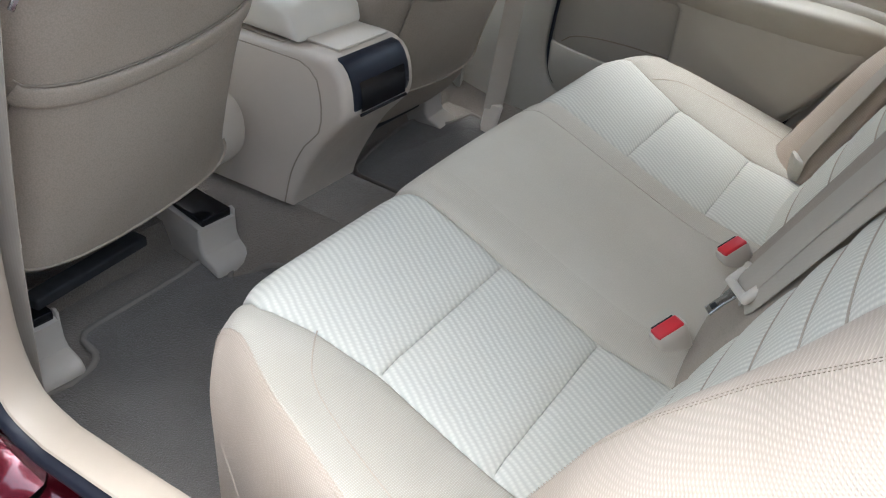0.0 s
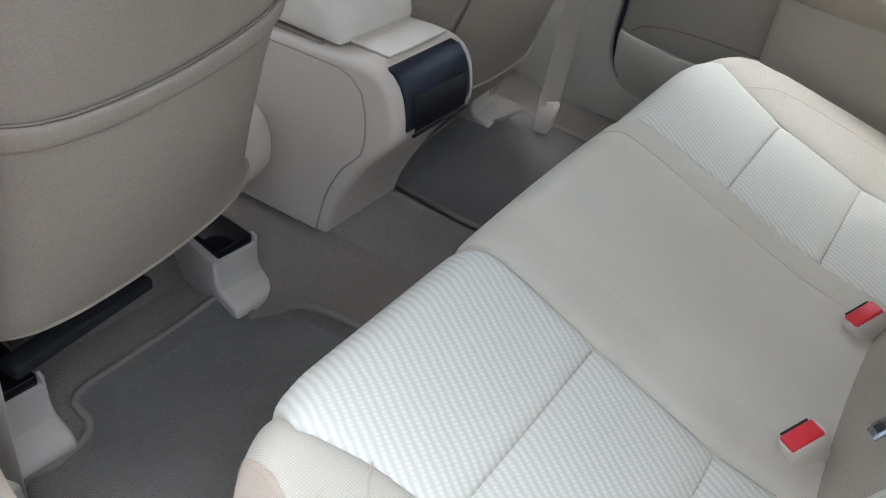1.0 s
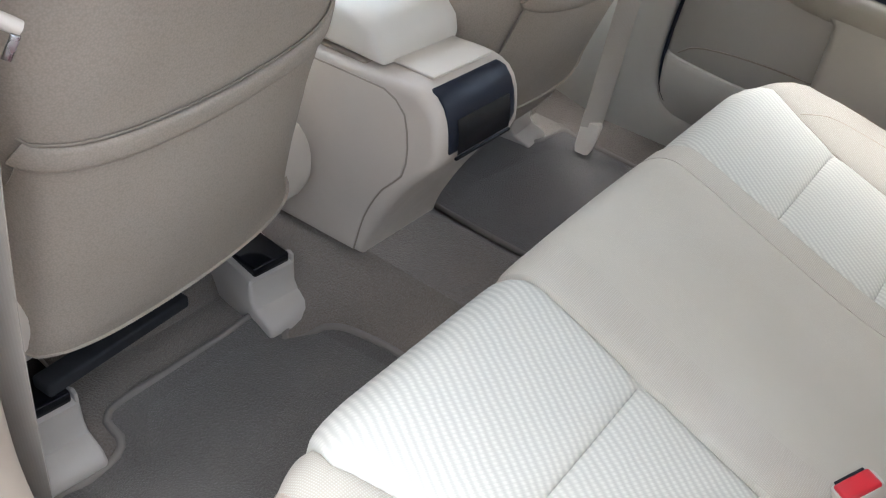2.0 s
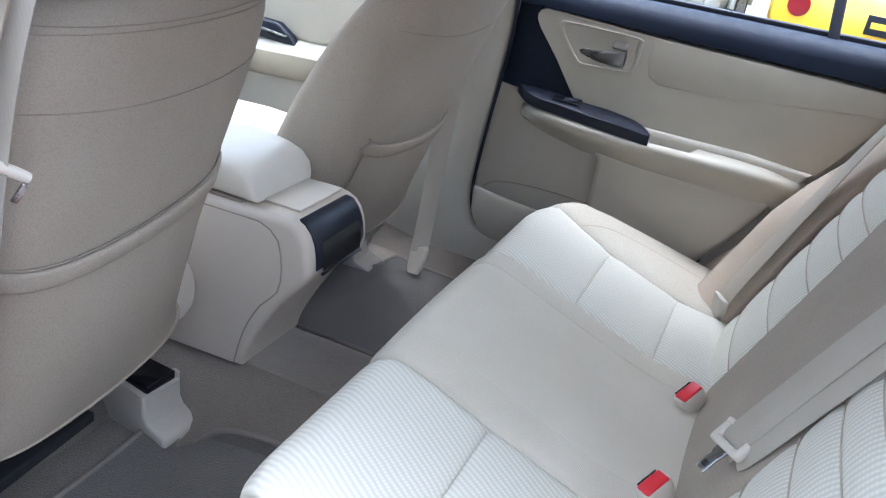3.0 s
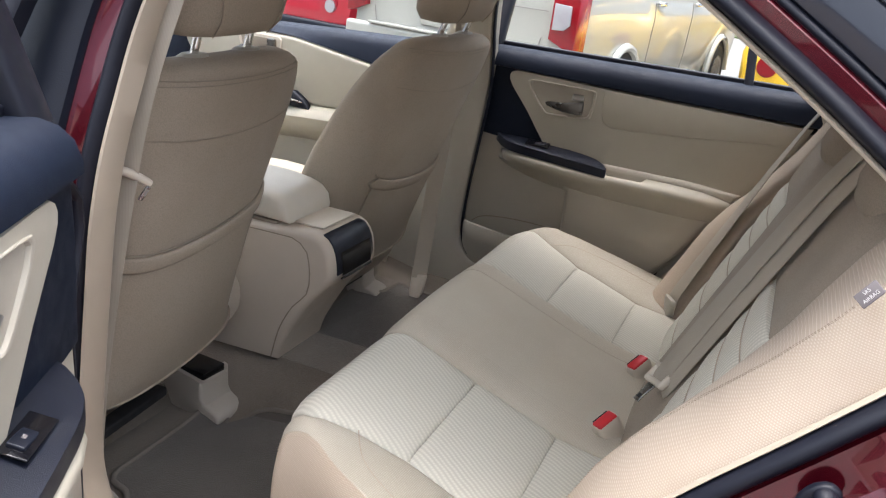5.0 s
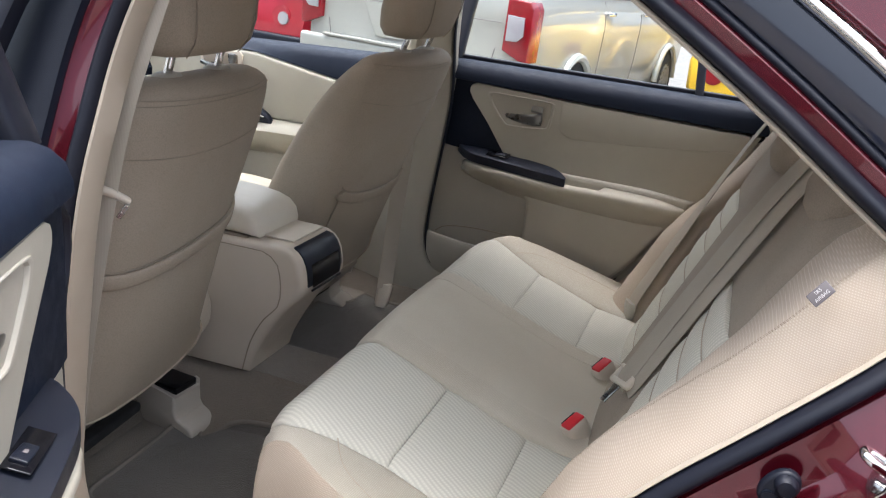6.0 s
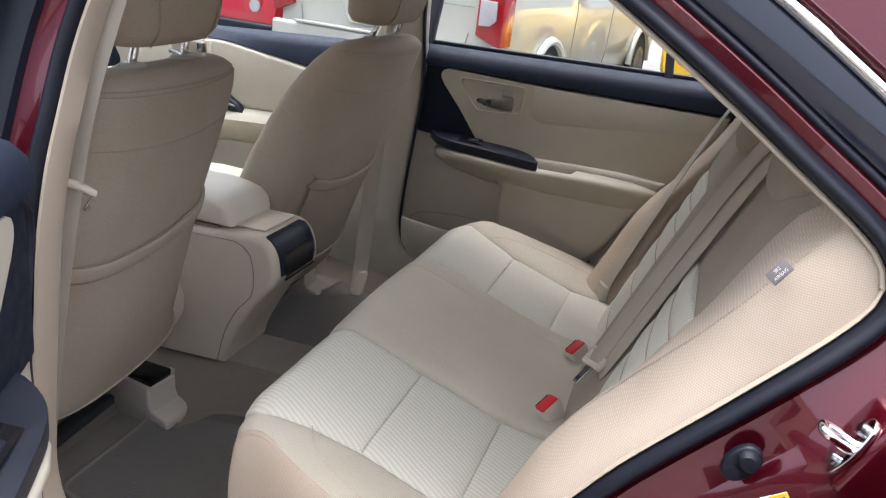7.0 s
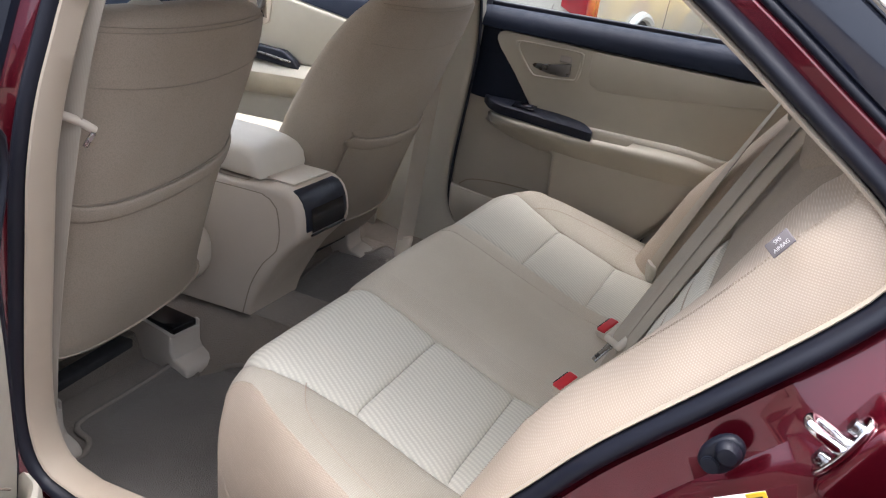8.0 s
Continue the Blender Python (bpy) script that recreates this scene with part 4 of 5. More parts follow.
def rear_door(sgn, label):
    """A rear door; origin on the hinge line at floor height, u along local x, inwards is sgn * local y."""
    d = thing("rear_door", label, "car door", "rear doors")
    M = lambda u, n, z: (u, sgn * n, z)
    # outer skin and inner carrier
    skin = [(0.0, 0.10), (0.0, 0.66), (0.95, 0.70), (0.93, 0.60), (0.62, 0.20), (0.52, 0.06), (0.10, 0.06)]
    part("outer_skin", door_panel(skin, 0.03, 0.0, sgn, 0.01), M_RED, d, "dark red painted door skin")
    carrier = [(0.028, 0.145), (0.012, 0.25), (0.020, 0.48), (0.05, 0.66), (0.85, 0.66), (0.80, 0.60), (0.58, 0.24), (0.50, 0.13), (0.10, 0.105), (0.055, 0.115)]
    # far shell coloured dark, not red: stands for the shade in its gap
    part("door_shell", door_panel(carrier, 0.055, 0.03, sgn, 0.008), M_RED if sgn > 0 else M_DARK, d)
    part("edge_seal", sweep([M(a, 0.158, b) for a, b in smooth_poly(carrier, 80)], oval(0.012, 0.014, 10, 2), up=(0, 1, 0), closed=True), M_RUBBER, d, "black rubber edge seal")
    # lower beige panel
    low = [(0.036, 0.160), (0.022, 0.25), (0.028, 0.40), (0.036, 0.492), (0.30, 0.47), (0.78, 0.60), (0.735, 0.48), (0.60, 0.25), (0.52, 0.15), (0.12, 0.118), (0.065, 0.126)]
    part("lower_panel", door_panel(low, 0.012, 0.158, sgn, 0.004), M_PLASTIC, d)
    # the panel's rear part stands proud of the pocket recess
    proud = [(0.302, 0.255), (0.300, 0.375), (0.255, 0.420), (0.10, 0.470), (0.60, 0.47), (0.725, 0.46), (0.605, 0.27), (0.52, 0.17), (0.30, 0.14)]
    part("panel_bulge", door_panel(proud, 0.034, 0.166, sgn, 0.013), M_PLASTIC, d)
    lip = curve([(0.020, 0.180, 0.224), (0.05, 0.204, 0.222), (0.16, 0.218, 0.216), (0.25, 0.216, 0.213), (0.33, 0.198, 0.210)], 30)
    rings = []
    for p in lip:
        rings.append([M(p.x, p.y + a, p.z + b) for a, b in ((0.0, 0.012), (-0.006, 0.014), (-0.012, 0.008), (-0.016, -0.03), (-0.03, -0.10), (-0.03, -0.11), (-0.01, -0.10), (0.002, -0.05), (0.004, 0.004))])
    part("map_pocket", loft(rings), M_PLASTIC, d, "beige moulded door pocket")
    part("pocket_edge", tube([M(p.x, 0.1705, p.y) for p in curve([(0.045, 0.232, 0), (0.07, 0.250, 0), (0.12, 0.260, 0), (0.20, 0.264, 0), (0.30, 0.262, 0)], 24)], 0.0014, 6, up=(0, 1, 0)), M_SEAM, d)
    # upper beige panel between belt line and armrest
    up = [(0.111, 0.622), (0.101, 0.639), (0.100, 0.650), (0.105, 0.659), (0.117, 0.664), (0.135, 0.6645), (0.36, 0.655), (0.845, 0.645), (0.82, 0.59), (0.73, 0.455), (0.40, 0.445), (0.24, 0.46), (0.212, 0.495), (0.16, 0.565)]
    bez = smooth_poly([(0.154, 0.641), (0.166, 0.648), (0.24, 0.648), (0.322, 0.646), (0.335, 0.636), (0.330, 0.584), (0.316, 0.573), (0.226, 0.567), (0.203, 0.573), (0.163, 0.620)], 60)
    mid = Vector((0.252, 0.608))

    def cast(poly, a):
        """Where the ray from mid at the angle a leaves a polygon."""
        w, best = Vector((math.cos(a), math.sin(a))), 0.0
        for p, q in zip(poly, poly[1:] + poly[:1]):
            p, e = Vector(p) - mid, Vector(q) - Vector(p)
            den = w.x * e.y - w.y * e.x
            if abs(den) > 1e-9:
                t, k = (p.x * e.y - p.y * e.x) / den, (p.x * w.y - p.y * w.x) / den
                if t > 0 and -1e-6 <= k <= 1 + 1e-6:
                    best = max(best, t)
        return mid + w * best
    turns = sorted([math.atan2(q[1] - mid.y, q[0] - mid.x) for q in up] + spread(-math.pi + 0.01, math.pi - 0.01, 64))
    rim, hole = [cast(up, a) for a in turns], [cast(bez, a) for a in turns]
    part("upper_panel", loft([[M(q.x, 0.160, q.y) for q in rim], [M(q.x, 0.182, q.y) for q in rim], [M(*(lambda r: (r.x, 0.188, r.y))(q.lerp(h, 0.05))) for q, h in zip(rim, hole)], [M(h.x, 0.1885, h.y) for h in hole], [M(h.x, 0.160, h.y) for h in hole]], caps=False), M_VINYL, d, sharp=30)
    # black upper rail and front corner
    rings = []
    for u in spread(0.045, 0.86, 30):
        zl = 0.668 - 0.022 * (u - 0.1)
        rings.append([M(u, n, z) for n, z in ((0.100, 0.716), (0.150, 0.717), (0.168, 0.712), (0.182, 0.700), (0.189, 0.682), (0.190, zl), (0.170, zl - 0.004), (0.100, zl))])
    part("upper_rail", loft(rings), M_NAVY, d, "black soft door top")
    part("window_seal", rbox((0.90, 0.020, 0.018), 0.003, pose(0.48, sgn * 0.112, 0.7175)), M_RUBBER, d, "black rubber window seal")
    tri = [(0.044, 0.70), (0.10, 0.68), (0.112, 0.645), (0.165, 0.562), (0.222, 0.488), (0.16, 0.470), (0.110, 0.481), (0.070, 0.483), (0.036, 0.487), (0.034, 0.60)]
    part("front_corner", door_panel(tri, 0.016, 0.160, sgn, 0.004), M_NAVY, d, "black front corner trim")
    # soft pad above the crease behind the handle
    pad = [(0.356, 0.652), (0.835, 0.642), (0.815, 0.600), (0.577, 0.574), (0.43, 0.563), (0.385, 0.562), (0.362, 0.575), (0.354, 0.60)]
    part("upper_pad", door_panel(pad, 0.0035, 0.1862, sgn, 0.0016), M_VINYL, d)
    # handle cup in a raised bezel
    shrink = lambda k, n: [M(*(lambda q: (q.x, n, q.y))(mid + (Vector(p) - mid) * k)) for p in bez]
    cup = part("handle_cup", loft([shrink(1.02, 0.186), shrink(1.00, 0.1905), shrink(0.97, 0.191), shrink(0.93, 0.190), shrink(0.905, 0.185), shrink(0.89, 0.155), shrink(0.85, 0.105), shrink(0.3, 0.098)], caps=True), M_PLASTIC, d)
    lever = [[M(u, n0 + a, z0 + b) for a, b in oval(t, h, 14, 2.6)] for u, n0, z0, t, h in ((0.180, 0.176, 0.599, 0.006, 0.008), (0.20, 0.180, 0.595, 0.011, 0.016), (0.25, 0.184, 0.591, 0.013, 0.023), (0.288, 0.187, 0.594, 0.014, 0.032), (0.304, 0.185, 0.598, 0.012, 0.036), (0.310, 0.179, 0.599, 0.006, 0.030))]
    part("handle_lever", loft(lever), M_SATIN, cup, "satin silver pull lever")
    part("lock_tab", rbox((0.032, 0.012, 0.026), 0.004, pose(0.290, sgn * 0.182, 0.625, sgn * 25, 0, 0)), M_TABSILVER, cup, "satin silver lock tab")
    # armrest
    arm = []
    for u, reach, top, low_z, cup_z in ((0.105, 0.178, 0.452, 0.446, 0), (0.120, 0.200, 0.455, 0.440, 0), (0.14, 0.222, 0.458, 0.432, 0), (0.18, 0.233, 0.458, 0.420, 0), (0.25, 0.238, 0.455, 0.406, 0), (0.36, 0.239, 0.448, 0.396, 0), (0.398, 0.239, 0.449, 0.394, 0.002), (0.412, 0.239, 0.450, 0.393, 0.026), (0.45, 0.238, 0.450, 0.392, 0.024), (0.482, 0.237, 0.450, 0.391, 0.008), (0.50, 0.236, 0.450, 0.390, -0.008), (0.56, 0.232, 0.449, 0.388, -0.010), (0.64, 0.226, 0.446, 0.388, -0.010), (0.70, 0.212, 0.440, 0.392, -0.008), (0.72, 0.188, 0.436, 0.400, -0.004)):
        h = top - low_z
        arm.append([M(u, n, z) for n, z in ((0.165, top - cup_z), (0.188, top - cup_z), (reach - 0.020, top - max(cup_z, -0.004)), (reach - 0.012, top), (reach - 0.003, top - 0.005), (reach, top - 0.014), (reach - 0.005, top - 0.026), (reach - 0.018, top - h * 0.75), (0.198, low_z - 0.012), (0.165, low_z - 0.03))])
    part("armrest", loft(arm), M_VINYL, d, "beige padded door armrest", sharp=60)
    # leaf-shaped switch plate running back from the front corner, with a recessed switch
    swp = smooth_poly([(0.082, 0.168), (0.094, 0.186), (0.113, 0.206), (0.138, 0.220), (0.180, 0.2285), (0.26, 0.233), (0.36, 0.235), (0.400, 0.236), (0.398, 0.222), (0.372, 0.200), (0.335, 0.190), (0.25, 0.184), (0.15, 0.172)], 64)
    lift = lambda a, b: 0.479 - 0.065 * max(0, a - 0.20) + 0.28 * (0.236 - max(b, 0.184))
    centre = Vector((0.24, 0.205))
    ring_at = lambda k, dz: [M(centre.x + (a - centre.x) * k, centre.y + (b - centre.y) * k, lift(a, b) + dz) for a, b in swp]
    sw = part("switch_plate", loft([ring_at(1.0, -0.022), ring_at(1.0, -0.003), ring_at(0.985, -0.0005), ring_at(0.955, 0.0)]), M_BLACK, d, "black window switch plate", sharp=30)
    part("switch_well", rbox((0.062, 0.026, 0.003), 0.0012, pose(0.207, sgn * 0.200, 0.4886, sgn * -15.6, 0, 0)), M_GLOSS, sw)
    part("window_switch", rbox((0.034, 0.016, 0.005), 0.0016, pose(0.212, sgn * 0.199, 0.4893, sgn * -15.6, -7, 0)), M_BLACK, sw)
    part("switch_mark", rbox((0.006, 0.004, 0.0008), 0.0002, pose(0.213, sgn * 0.1997, 0.4918, sgn * -15.6, -7, 0)), M_TAG, sw)
    # window frame, divider and panes
    lean = lambda z: 0.165 - 0.36 * max(0, z - 0.70)
    frame_line = curve([(0.022, 0.70, 0), (0.024, 0.80, 0), (0.032, 0.90, 0), (0.075, 1.00, 0), (0.17, 1.045, 0), (0.36, 1.045, 0), (0.55, 0.985, 0), (0.75, 0.865, 0), (0.90, 0.755, 0), (0.93, 0.70, 0)], 60)
    win = part("window_frame", sweep([M(p.x, lean(p.y) - 0.035, p.y) for p in frame_line], oval(0.055, 0.036, 16, 4), up=(0, 1, 0)), M_RUBBER, d, "black window frame")
    part("divider", sweep([M(0.682, lean(0.70) - 0.03, 0.70), M(0.655, lean(0.92) - 0.03, 0.92)], oval(0.022, 0.024, 12, 4), up=(0, 1, 0)), M_RUBBER, win)
    pane = [(p.x, p.y) for p in frame_line]
    bm = bmesh.new()
    bm.faces.new([bm.verts.new(M(a, lean(b) - 0.04, b)) for a, b in pane])
    bm2 = part("pane", bm, M_GLASS, win)
    bm2.visible_shadow = False
    return d


far_door = rear_door(-1, "closed rear passenger door with beige and black trim")
far_door.matrix_basis = pose(-0.21, 0.87, 0)
near_door = rear_door(1, "open rear door with beige trim and a black switch plate")
near_door.matrix_basis = pose(-0.212, -0.865, 0.026, 0, 0, -65)


mesh_part = part


def front_door(s, label):
    """A closed front door; x runs along the car, s is 1 for the passenger side and -1 for the driver's."""
    d = thing("front_door", label, "car door")

    def part(name, bm, *rest):
        bmesh.ops.scale(bm, vec=(1, s, 1), verts=bm.verts)
        return mesh_part(name, bm, *rest)
    part("outer_skin", prism([(-1.45, 0.05), (-1.45, 0.60), (-0.27, 0.67), (-0.27, 0.05)], 0.03, 0.01, pose(0, 0.87, 0)), M_RED, d)
    part("lower_panel", prism([(-1.40, 0.12), (-1.40, 0.58), (-0.30, 0.62), (-0.285, 0.16), (-0.34, 0.11)], 0.02, 0.006, pose(0, 0.715, 0)), M_PLASTIC, d)
    part("upper_panel", prism([(-1.38, 0.60), (-0.90, 0.650), (-0.77, 0.648), (-0.45, 0.600), (-0.30, 0.58), (-0.30, 0.47), (-0.75, 0.46), (-1.30, 0.46)], 0.03, 0.012, pose(0, 0.70, 0)), M_VINYL, d)
    rings = []
    for x in spread(-1.42, -0.285, 24):
        zl = lin([(-1.42, 0.60), (-0.95, 0.655), (-0.77, 0.650), (-0.45, 0.602), (-0.28, 0.585)], x)
        zt = lin([(-1.42, 0.66), (-0.9, 0.672), (-0.28, 0.695)], x)
        rings.append([(x, y, z) for y, z in ((0.80, zt), (0.735, zt), (0.712, zt - 0.006), (0.698, zt - 0.022), (0.690, zl), (0.72, zl - 0.006), (0.80, zl))])
    part("upper_rail", loft(rings), M_NAVY, d, "black soft door top")
    arm = []
    for x, reach, top in ((-1.25, 0.70, 0.40), (-1.2, 0.665, 0.42), (-0.95, 0.648, 0.436), (-0.70, 0.645, 0.452), (-0.45, 0.652, 0.462), (-0.33, 0.672, 0.465), (-0.31, 0.70, 0.462)):
        arm.append([(x, y, z) for y, z in ((0.71, top + 0.016), (reach + 0.028, top + 0.006), (reach + 0.008, top - 0.004), (reach, top - 0.020), (reach + 0.008, top - 0.046), (reach + 0.030, top - 0.076), (0.71, top - 0.098))])
    part("armrest", loft(arm), M_VINYL, d, "beige padded door armrest")
    part("switch_plate", prism([(-0.92, 0.496), (-0.845, 0.502), (-0.745, 0.498), (-0.708, 0.474), (-0.692, 0.452), (-0.73, 0.452), (-0.82, 0.458), (-0.92, 0.462)], 0.026, 0.006, pose(0, 0.672, 0)), M_BLACK, d, "black window switch plate")
    part("pull_trim", rbox((0.17, 0.006, 0.006), 0.002, pose(-0.80, 0.6575, 0.478, 0, 5, 0)), M_SATIN, d)
    cup = part("handle_cup", prism([(-1.05, 0.600), (-0.905, 0.600), (-0.895, 0.590), (-0.90, 0.525), (-0.92, 0.515), (-1.03, 0.53)], 0.008, 0.003, pose(0.085, 0.684, 0.042)), M_PLASTIC_PALE, d)
    # flat dark plates stand for the shade inside the cup and under the lever
    part("cup_recess_shade", prism([(-1.035, 0.590), (-0.912, 0.590), (-0.908, 0.535), (-1.02, 0.54)], 0.003, 0.001, pose(0.085, 0.6795, 0.042)), M_SEAM, cup)
    part("cup_shadow_gap", prism([(-1.00, 0.558), (-0.925, 0.556), (-0.915, 0.537), (-1.00, 0.541)], 0.003, 0.001, pose(0.085, 0.6775, 0.042)), M_DARK, cup)
    part("handle_lever", tube(curve([(-0.945, 0.674, 0.597), (-0.895, 0.668, 0.590), (-0.85, 0.668, 0.594), (-0.833, 0.672, 0.617)], 14), 0.007, 10), M_SATIN, cup, "satin silver pull lever")
    part("lock_tab", rbox((0.022, 0.012, 0.024), 0.003, pose(-0.840, 0.672, 0.622)), M_SATIN, cup)
    line = curve([(-0.275, 0.76, 0.68), (-0.25, 0.68, 0.85), (-0.22, 0.615, 1.0), (-0.40, 0.600, 1.045), (-0.70, 0.63, 0.98), (-1.05, 0.70, 0.80), (-1.30, 0.75, 0.67)], 50)
    win = part("window_frame", sweep(line, oval(0.045, 0.03, 14, 4), up=(0, 1, 0)), M_RUBBER, d, "black window frame")
    bm = bmesh.new()
    bm.faces.new([bm.verts.new((p.x, p.y + 0.01, p.z)) for p in line])
    part("pane", bm, M_GLASS, win).visible_shadow = s < 0
    return d


front_door(1, "closed front passenger door with beige trim")
front_door(-1, "closed driver's door with beige trim")


# ---- seat belts ----
def ribbon(points, across, width, thick=0.0013, n=50, name="webbing", parent=None):
    """Belt webbing along points; across gives its width direction at start and end."""
    path = curve(points, n)
    a0, a1 = Vector(across[0]).normalized(), Vector(across[1]).normalized()
    rings = []
    for k, p in enumerate(path):
        t = ((path[min(k + 1, n - 1)] - path[max(k - 1, 0)])).normalized()
        s = a0.lerp(a1, k / (n - 1))
        s = (s - t * s.dot(t)).normalized()
        u = s.cross(t)
        rings.append([p + s * x + u * y for x, y in ((-width / 2, -thick / 2), (-width / 2 + 0.002, -thick), (width / 2 - 0.002, -thick), (width / 2, -thick / 2), (width / 2, thick / 2), (width / 2 - 0.002, thick), (-width / 2 + 0.002, thick), (-width / 2, thick / 2))])
    return part(name, loft(rings), M_WEB, parent)


def posed(origin, wide, axis):
    """A pose whose local z is the axis and whose local x lies nearest to wide."""
    z = Vector(axis).normalized()
    x = (Vector(wide) - z * Vector(wide).dot(z)).normalized()
    m = Matrix((x, z.cross(x), z)).transposed().to_4x4()
    m.translation = origin
    return m


belt = thing("rear_seat_belt", "beige rear seat belt with a cream tongue hanging before the backrest", "seat belt")
ribbon([(0.478, -0.158, 0.325), (0.487, -0.163, 0.350), (0.563, -0.213, 0.545), (0.648, -0.268, 0.742), (0.72, -0.30, 0.85)], ((0.40, -0.91, 0.0), (0.16, -0.98, 0.0)), 0.046, parent=belt)
tm = posed((0.484, -0.159, 0.341), (0.034, -0.080, 0.015), (0.027, 0.026, 0.038))
bm = rbox((0.070, 0.011, 0.011), 0.004, tm @ pose(0, 0, -0.014))
add(bm, rbox((0.066, 0.009, 0.009), 0.004, tm @ pose(0, -0.004, 0.013)))
for u in (-0.030, 0.030):
    add(bm, rbox((0.012, 0.012, 0.036), 0.005, tm @ pose(u, 0, 0)))
tongue = part("tongue_grip", bm, M_PLASTIC_PALE, belt, "cream plastic belt tongue")
part("tongue_plate", prism([(-0.014, -0.018), (0.014, -0.018), (0.010, -0.036), (0.011, -0.056), (-0.011, -0.056), (-0.010, -0.036)], 0.003, 0.0008, tm), M_STEEL, tongue, "steel latch plate")
part("tongue_slot", rbox((0.012, 0.0036, 0.008), 0.0005, tm @ pose(0, 0, -0.046)), M_DARK, tongue)


ribbon([(0.488, -0.176, 0.331), (0.500, -0.186, 0.356), (0.577, -0.238, 0.548), (0.660, -0.292, 0.742), (0.73, -0.32, 0.85)], ((0.62, -0.76, 0.1), (0.45, -0.88, 0.1)), 0.040, parent=belt)

belt2 = thing("rear_seat_belt", "beige rear seat belt lying along the backrest bolster", "seat belt")
ribbon([(0.428, 0.490, 0.216), (0.440, 0.486, 0.262), (0.504, 0.486, 0.42), (0.580, 0.484, 0.60), (0.648, 0.468, 0.74), (0.73, 0.40, 0.83)], ((-0.5, 0.87, 0), (0.15, 1, 0)), 0.046, parent=belt2)
part("anchor", loft([[(0.425 - a * 0.45 + b, 0.492 + a, z) for a, b in oval(w, 0.018, 20, 3)] for z, w in ((0.190, 0.030), (0.196, 0.044), (0.218, 0.050), (0.228, 0.048), (0.232, 0.040))]), M_PLASTIC, belt2, "beige plastic anchor cover")


def buckle(label, m):
    b = thing("belt_buckle", label, "belt buckle", "belt buckles")
    part("housing", loft([[(a, c, z) for a, c in oval(w, d, 24, 4)] for z, w, d in ((-0.060, 0.034, 0.018), (-0.02, 0.042, 0.024), (0.02, 0.048, 0.030), (0.030, 0.047, 0.029), (0.033, 0.044, 0.026))]), M_PLASTIC_PALE, b, "cream plastic buckle housing", sharp=50)
    part("release_button", rbox((0.039, 0.022, 0.012), 0.003, pose(0, -0.001, 0.031)), M_RED_BTN, b, "red release button")
    part("latch_slot", rbox((0.032, 0.003, 0.002), 0.0005, pose(0, 0.0115, 0.0345)), M_DARK, b)
    b.matrix_basis = m
    return b


buckle("cream seat belt buckle with a red button", posed((0.424, -0.136, 0.198), (0.62, 0.78, 0.05), (-0.40, -0.30, 0.86)))
buckle("cream belt buckle with a red button, partly sunk in the seat", posed((0.432, 0.114, 0.200), (0.62, 0.78, 0.0), (-0.40, -0.30, 0.86)))

fb = thing("front_seat_belt", "beige front belt hanging on the driver's side pillar", "seat belt")
ribbon([(-0.262, -0.615, 0.02), (-0.240, -0.612, 0.30), (-0.200, -0.606, 0.56), (-0.172, -0.592, 0.73), (-0.135, -0.558, 0.90)], ((1, 0.35, 0), (1, 0.35, 0)), 0.048, parent=fb)
part("anchor", rbox((0.05, 0.02, 0.06), 0.006, pose(-0.262, -0.617, 0.035)), M_PLASTIC, fb)
part("belt_stop", tube(curve([(-0.180, -0.640, 0.632), (-0.178, -0.622, 0.627), (-0.174, -0.600, 0.617), (-0.170, -0.584, 0.607), (-0.168, -0.576, 0.601)], 14), 0.0058, 12), M_PLASTIC_PALE, fb, "cream plastic tongue grip")
part("tongue_plate", rbox((0.0065, 0.003, 0.024), 0.001, pose(-0.170, -0.583, 0.589, 20, 25, 60)), M_STEEL, fb, "steel latch plate")

fb2 = thing("front_seat_belt", "beige front belt with a cream anchor by the passenger pillar", "seat belt")
ribbon([(-0.255, 0.580, 0.070), (-0.258, 0.598, 0.14), (-0.262, 0.630, 0.32), (-0.250, 0.650, 0.60), (-0.22, 0.62, 0.85)], ((0.6, 0.8, 0), (0.7, 0.7, 0)), 0.048, parent=fb2)
part("anchor", loft([[(-0.255 + a, 0.585 + (0.075 - z) * -0.35 + b, z) for a, b in oval(w, 0.02, 20, 3)] for z, w in ((0.020, 0.030), (0.03, 0.038), (0.055, 0.042), (0.076, 0.044), (0.081, 0.038))]), M_PLASTIC_PALE, fb2, "cream plastic belt anchor cover")

# ---- fittings on the jamb and seat ----
tag = thing("airbag_tag", "grey cloth tag sewn into the rear seat's side seam", "tag")
t_x, t_n = Vector((0.52, -0.05, 0.85)).normalized(), Vector((-0.45, -0.87, 0.2))
t_n = (t_n - t_x * t_n.dot(t_x)).normalized()
tgm = Matrix((t_x, -t_n, t_x.cross(-t_n))).transposed().to_4x4()
tgm.translation = (0.662, -0.657, 0.704)
part("cloth", rbox((0.023, 0.002, 0.0135), 0.0008, tgm), M_TAG, tag)


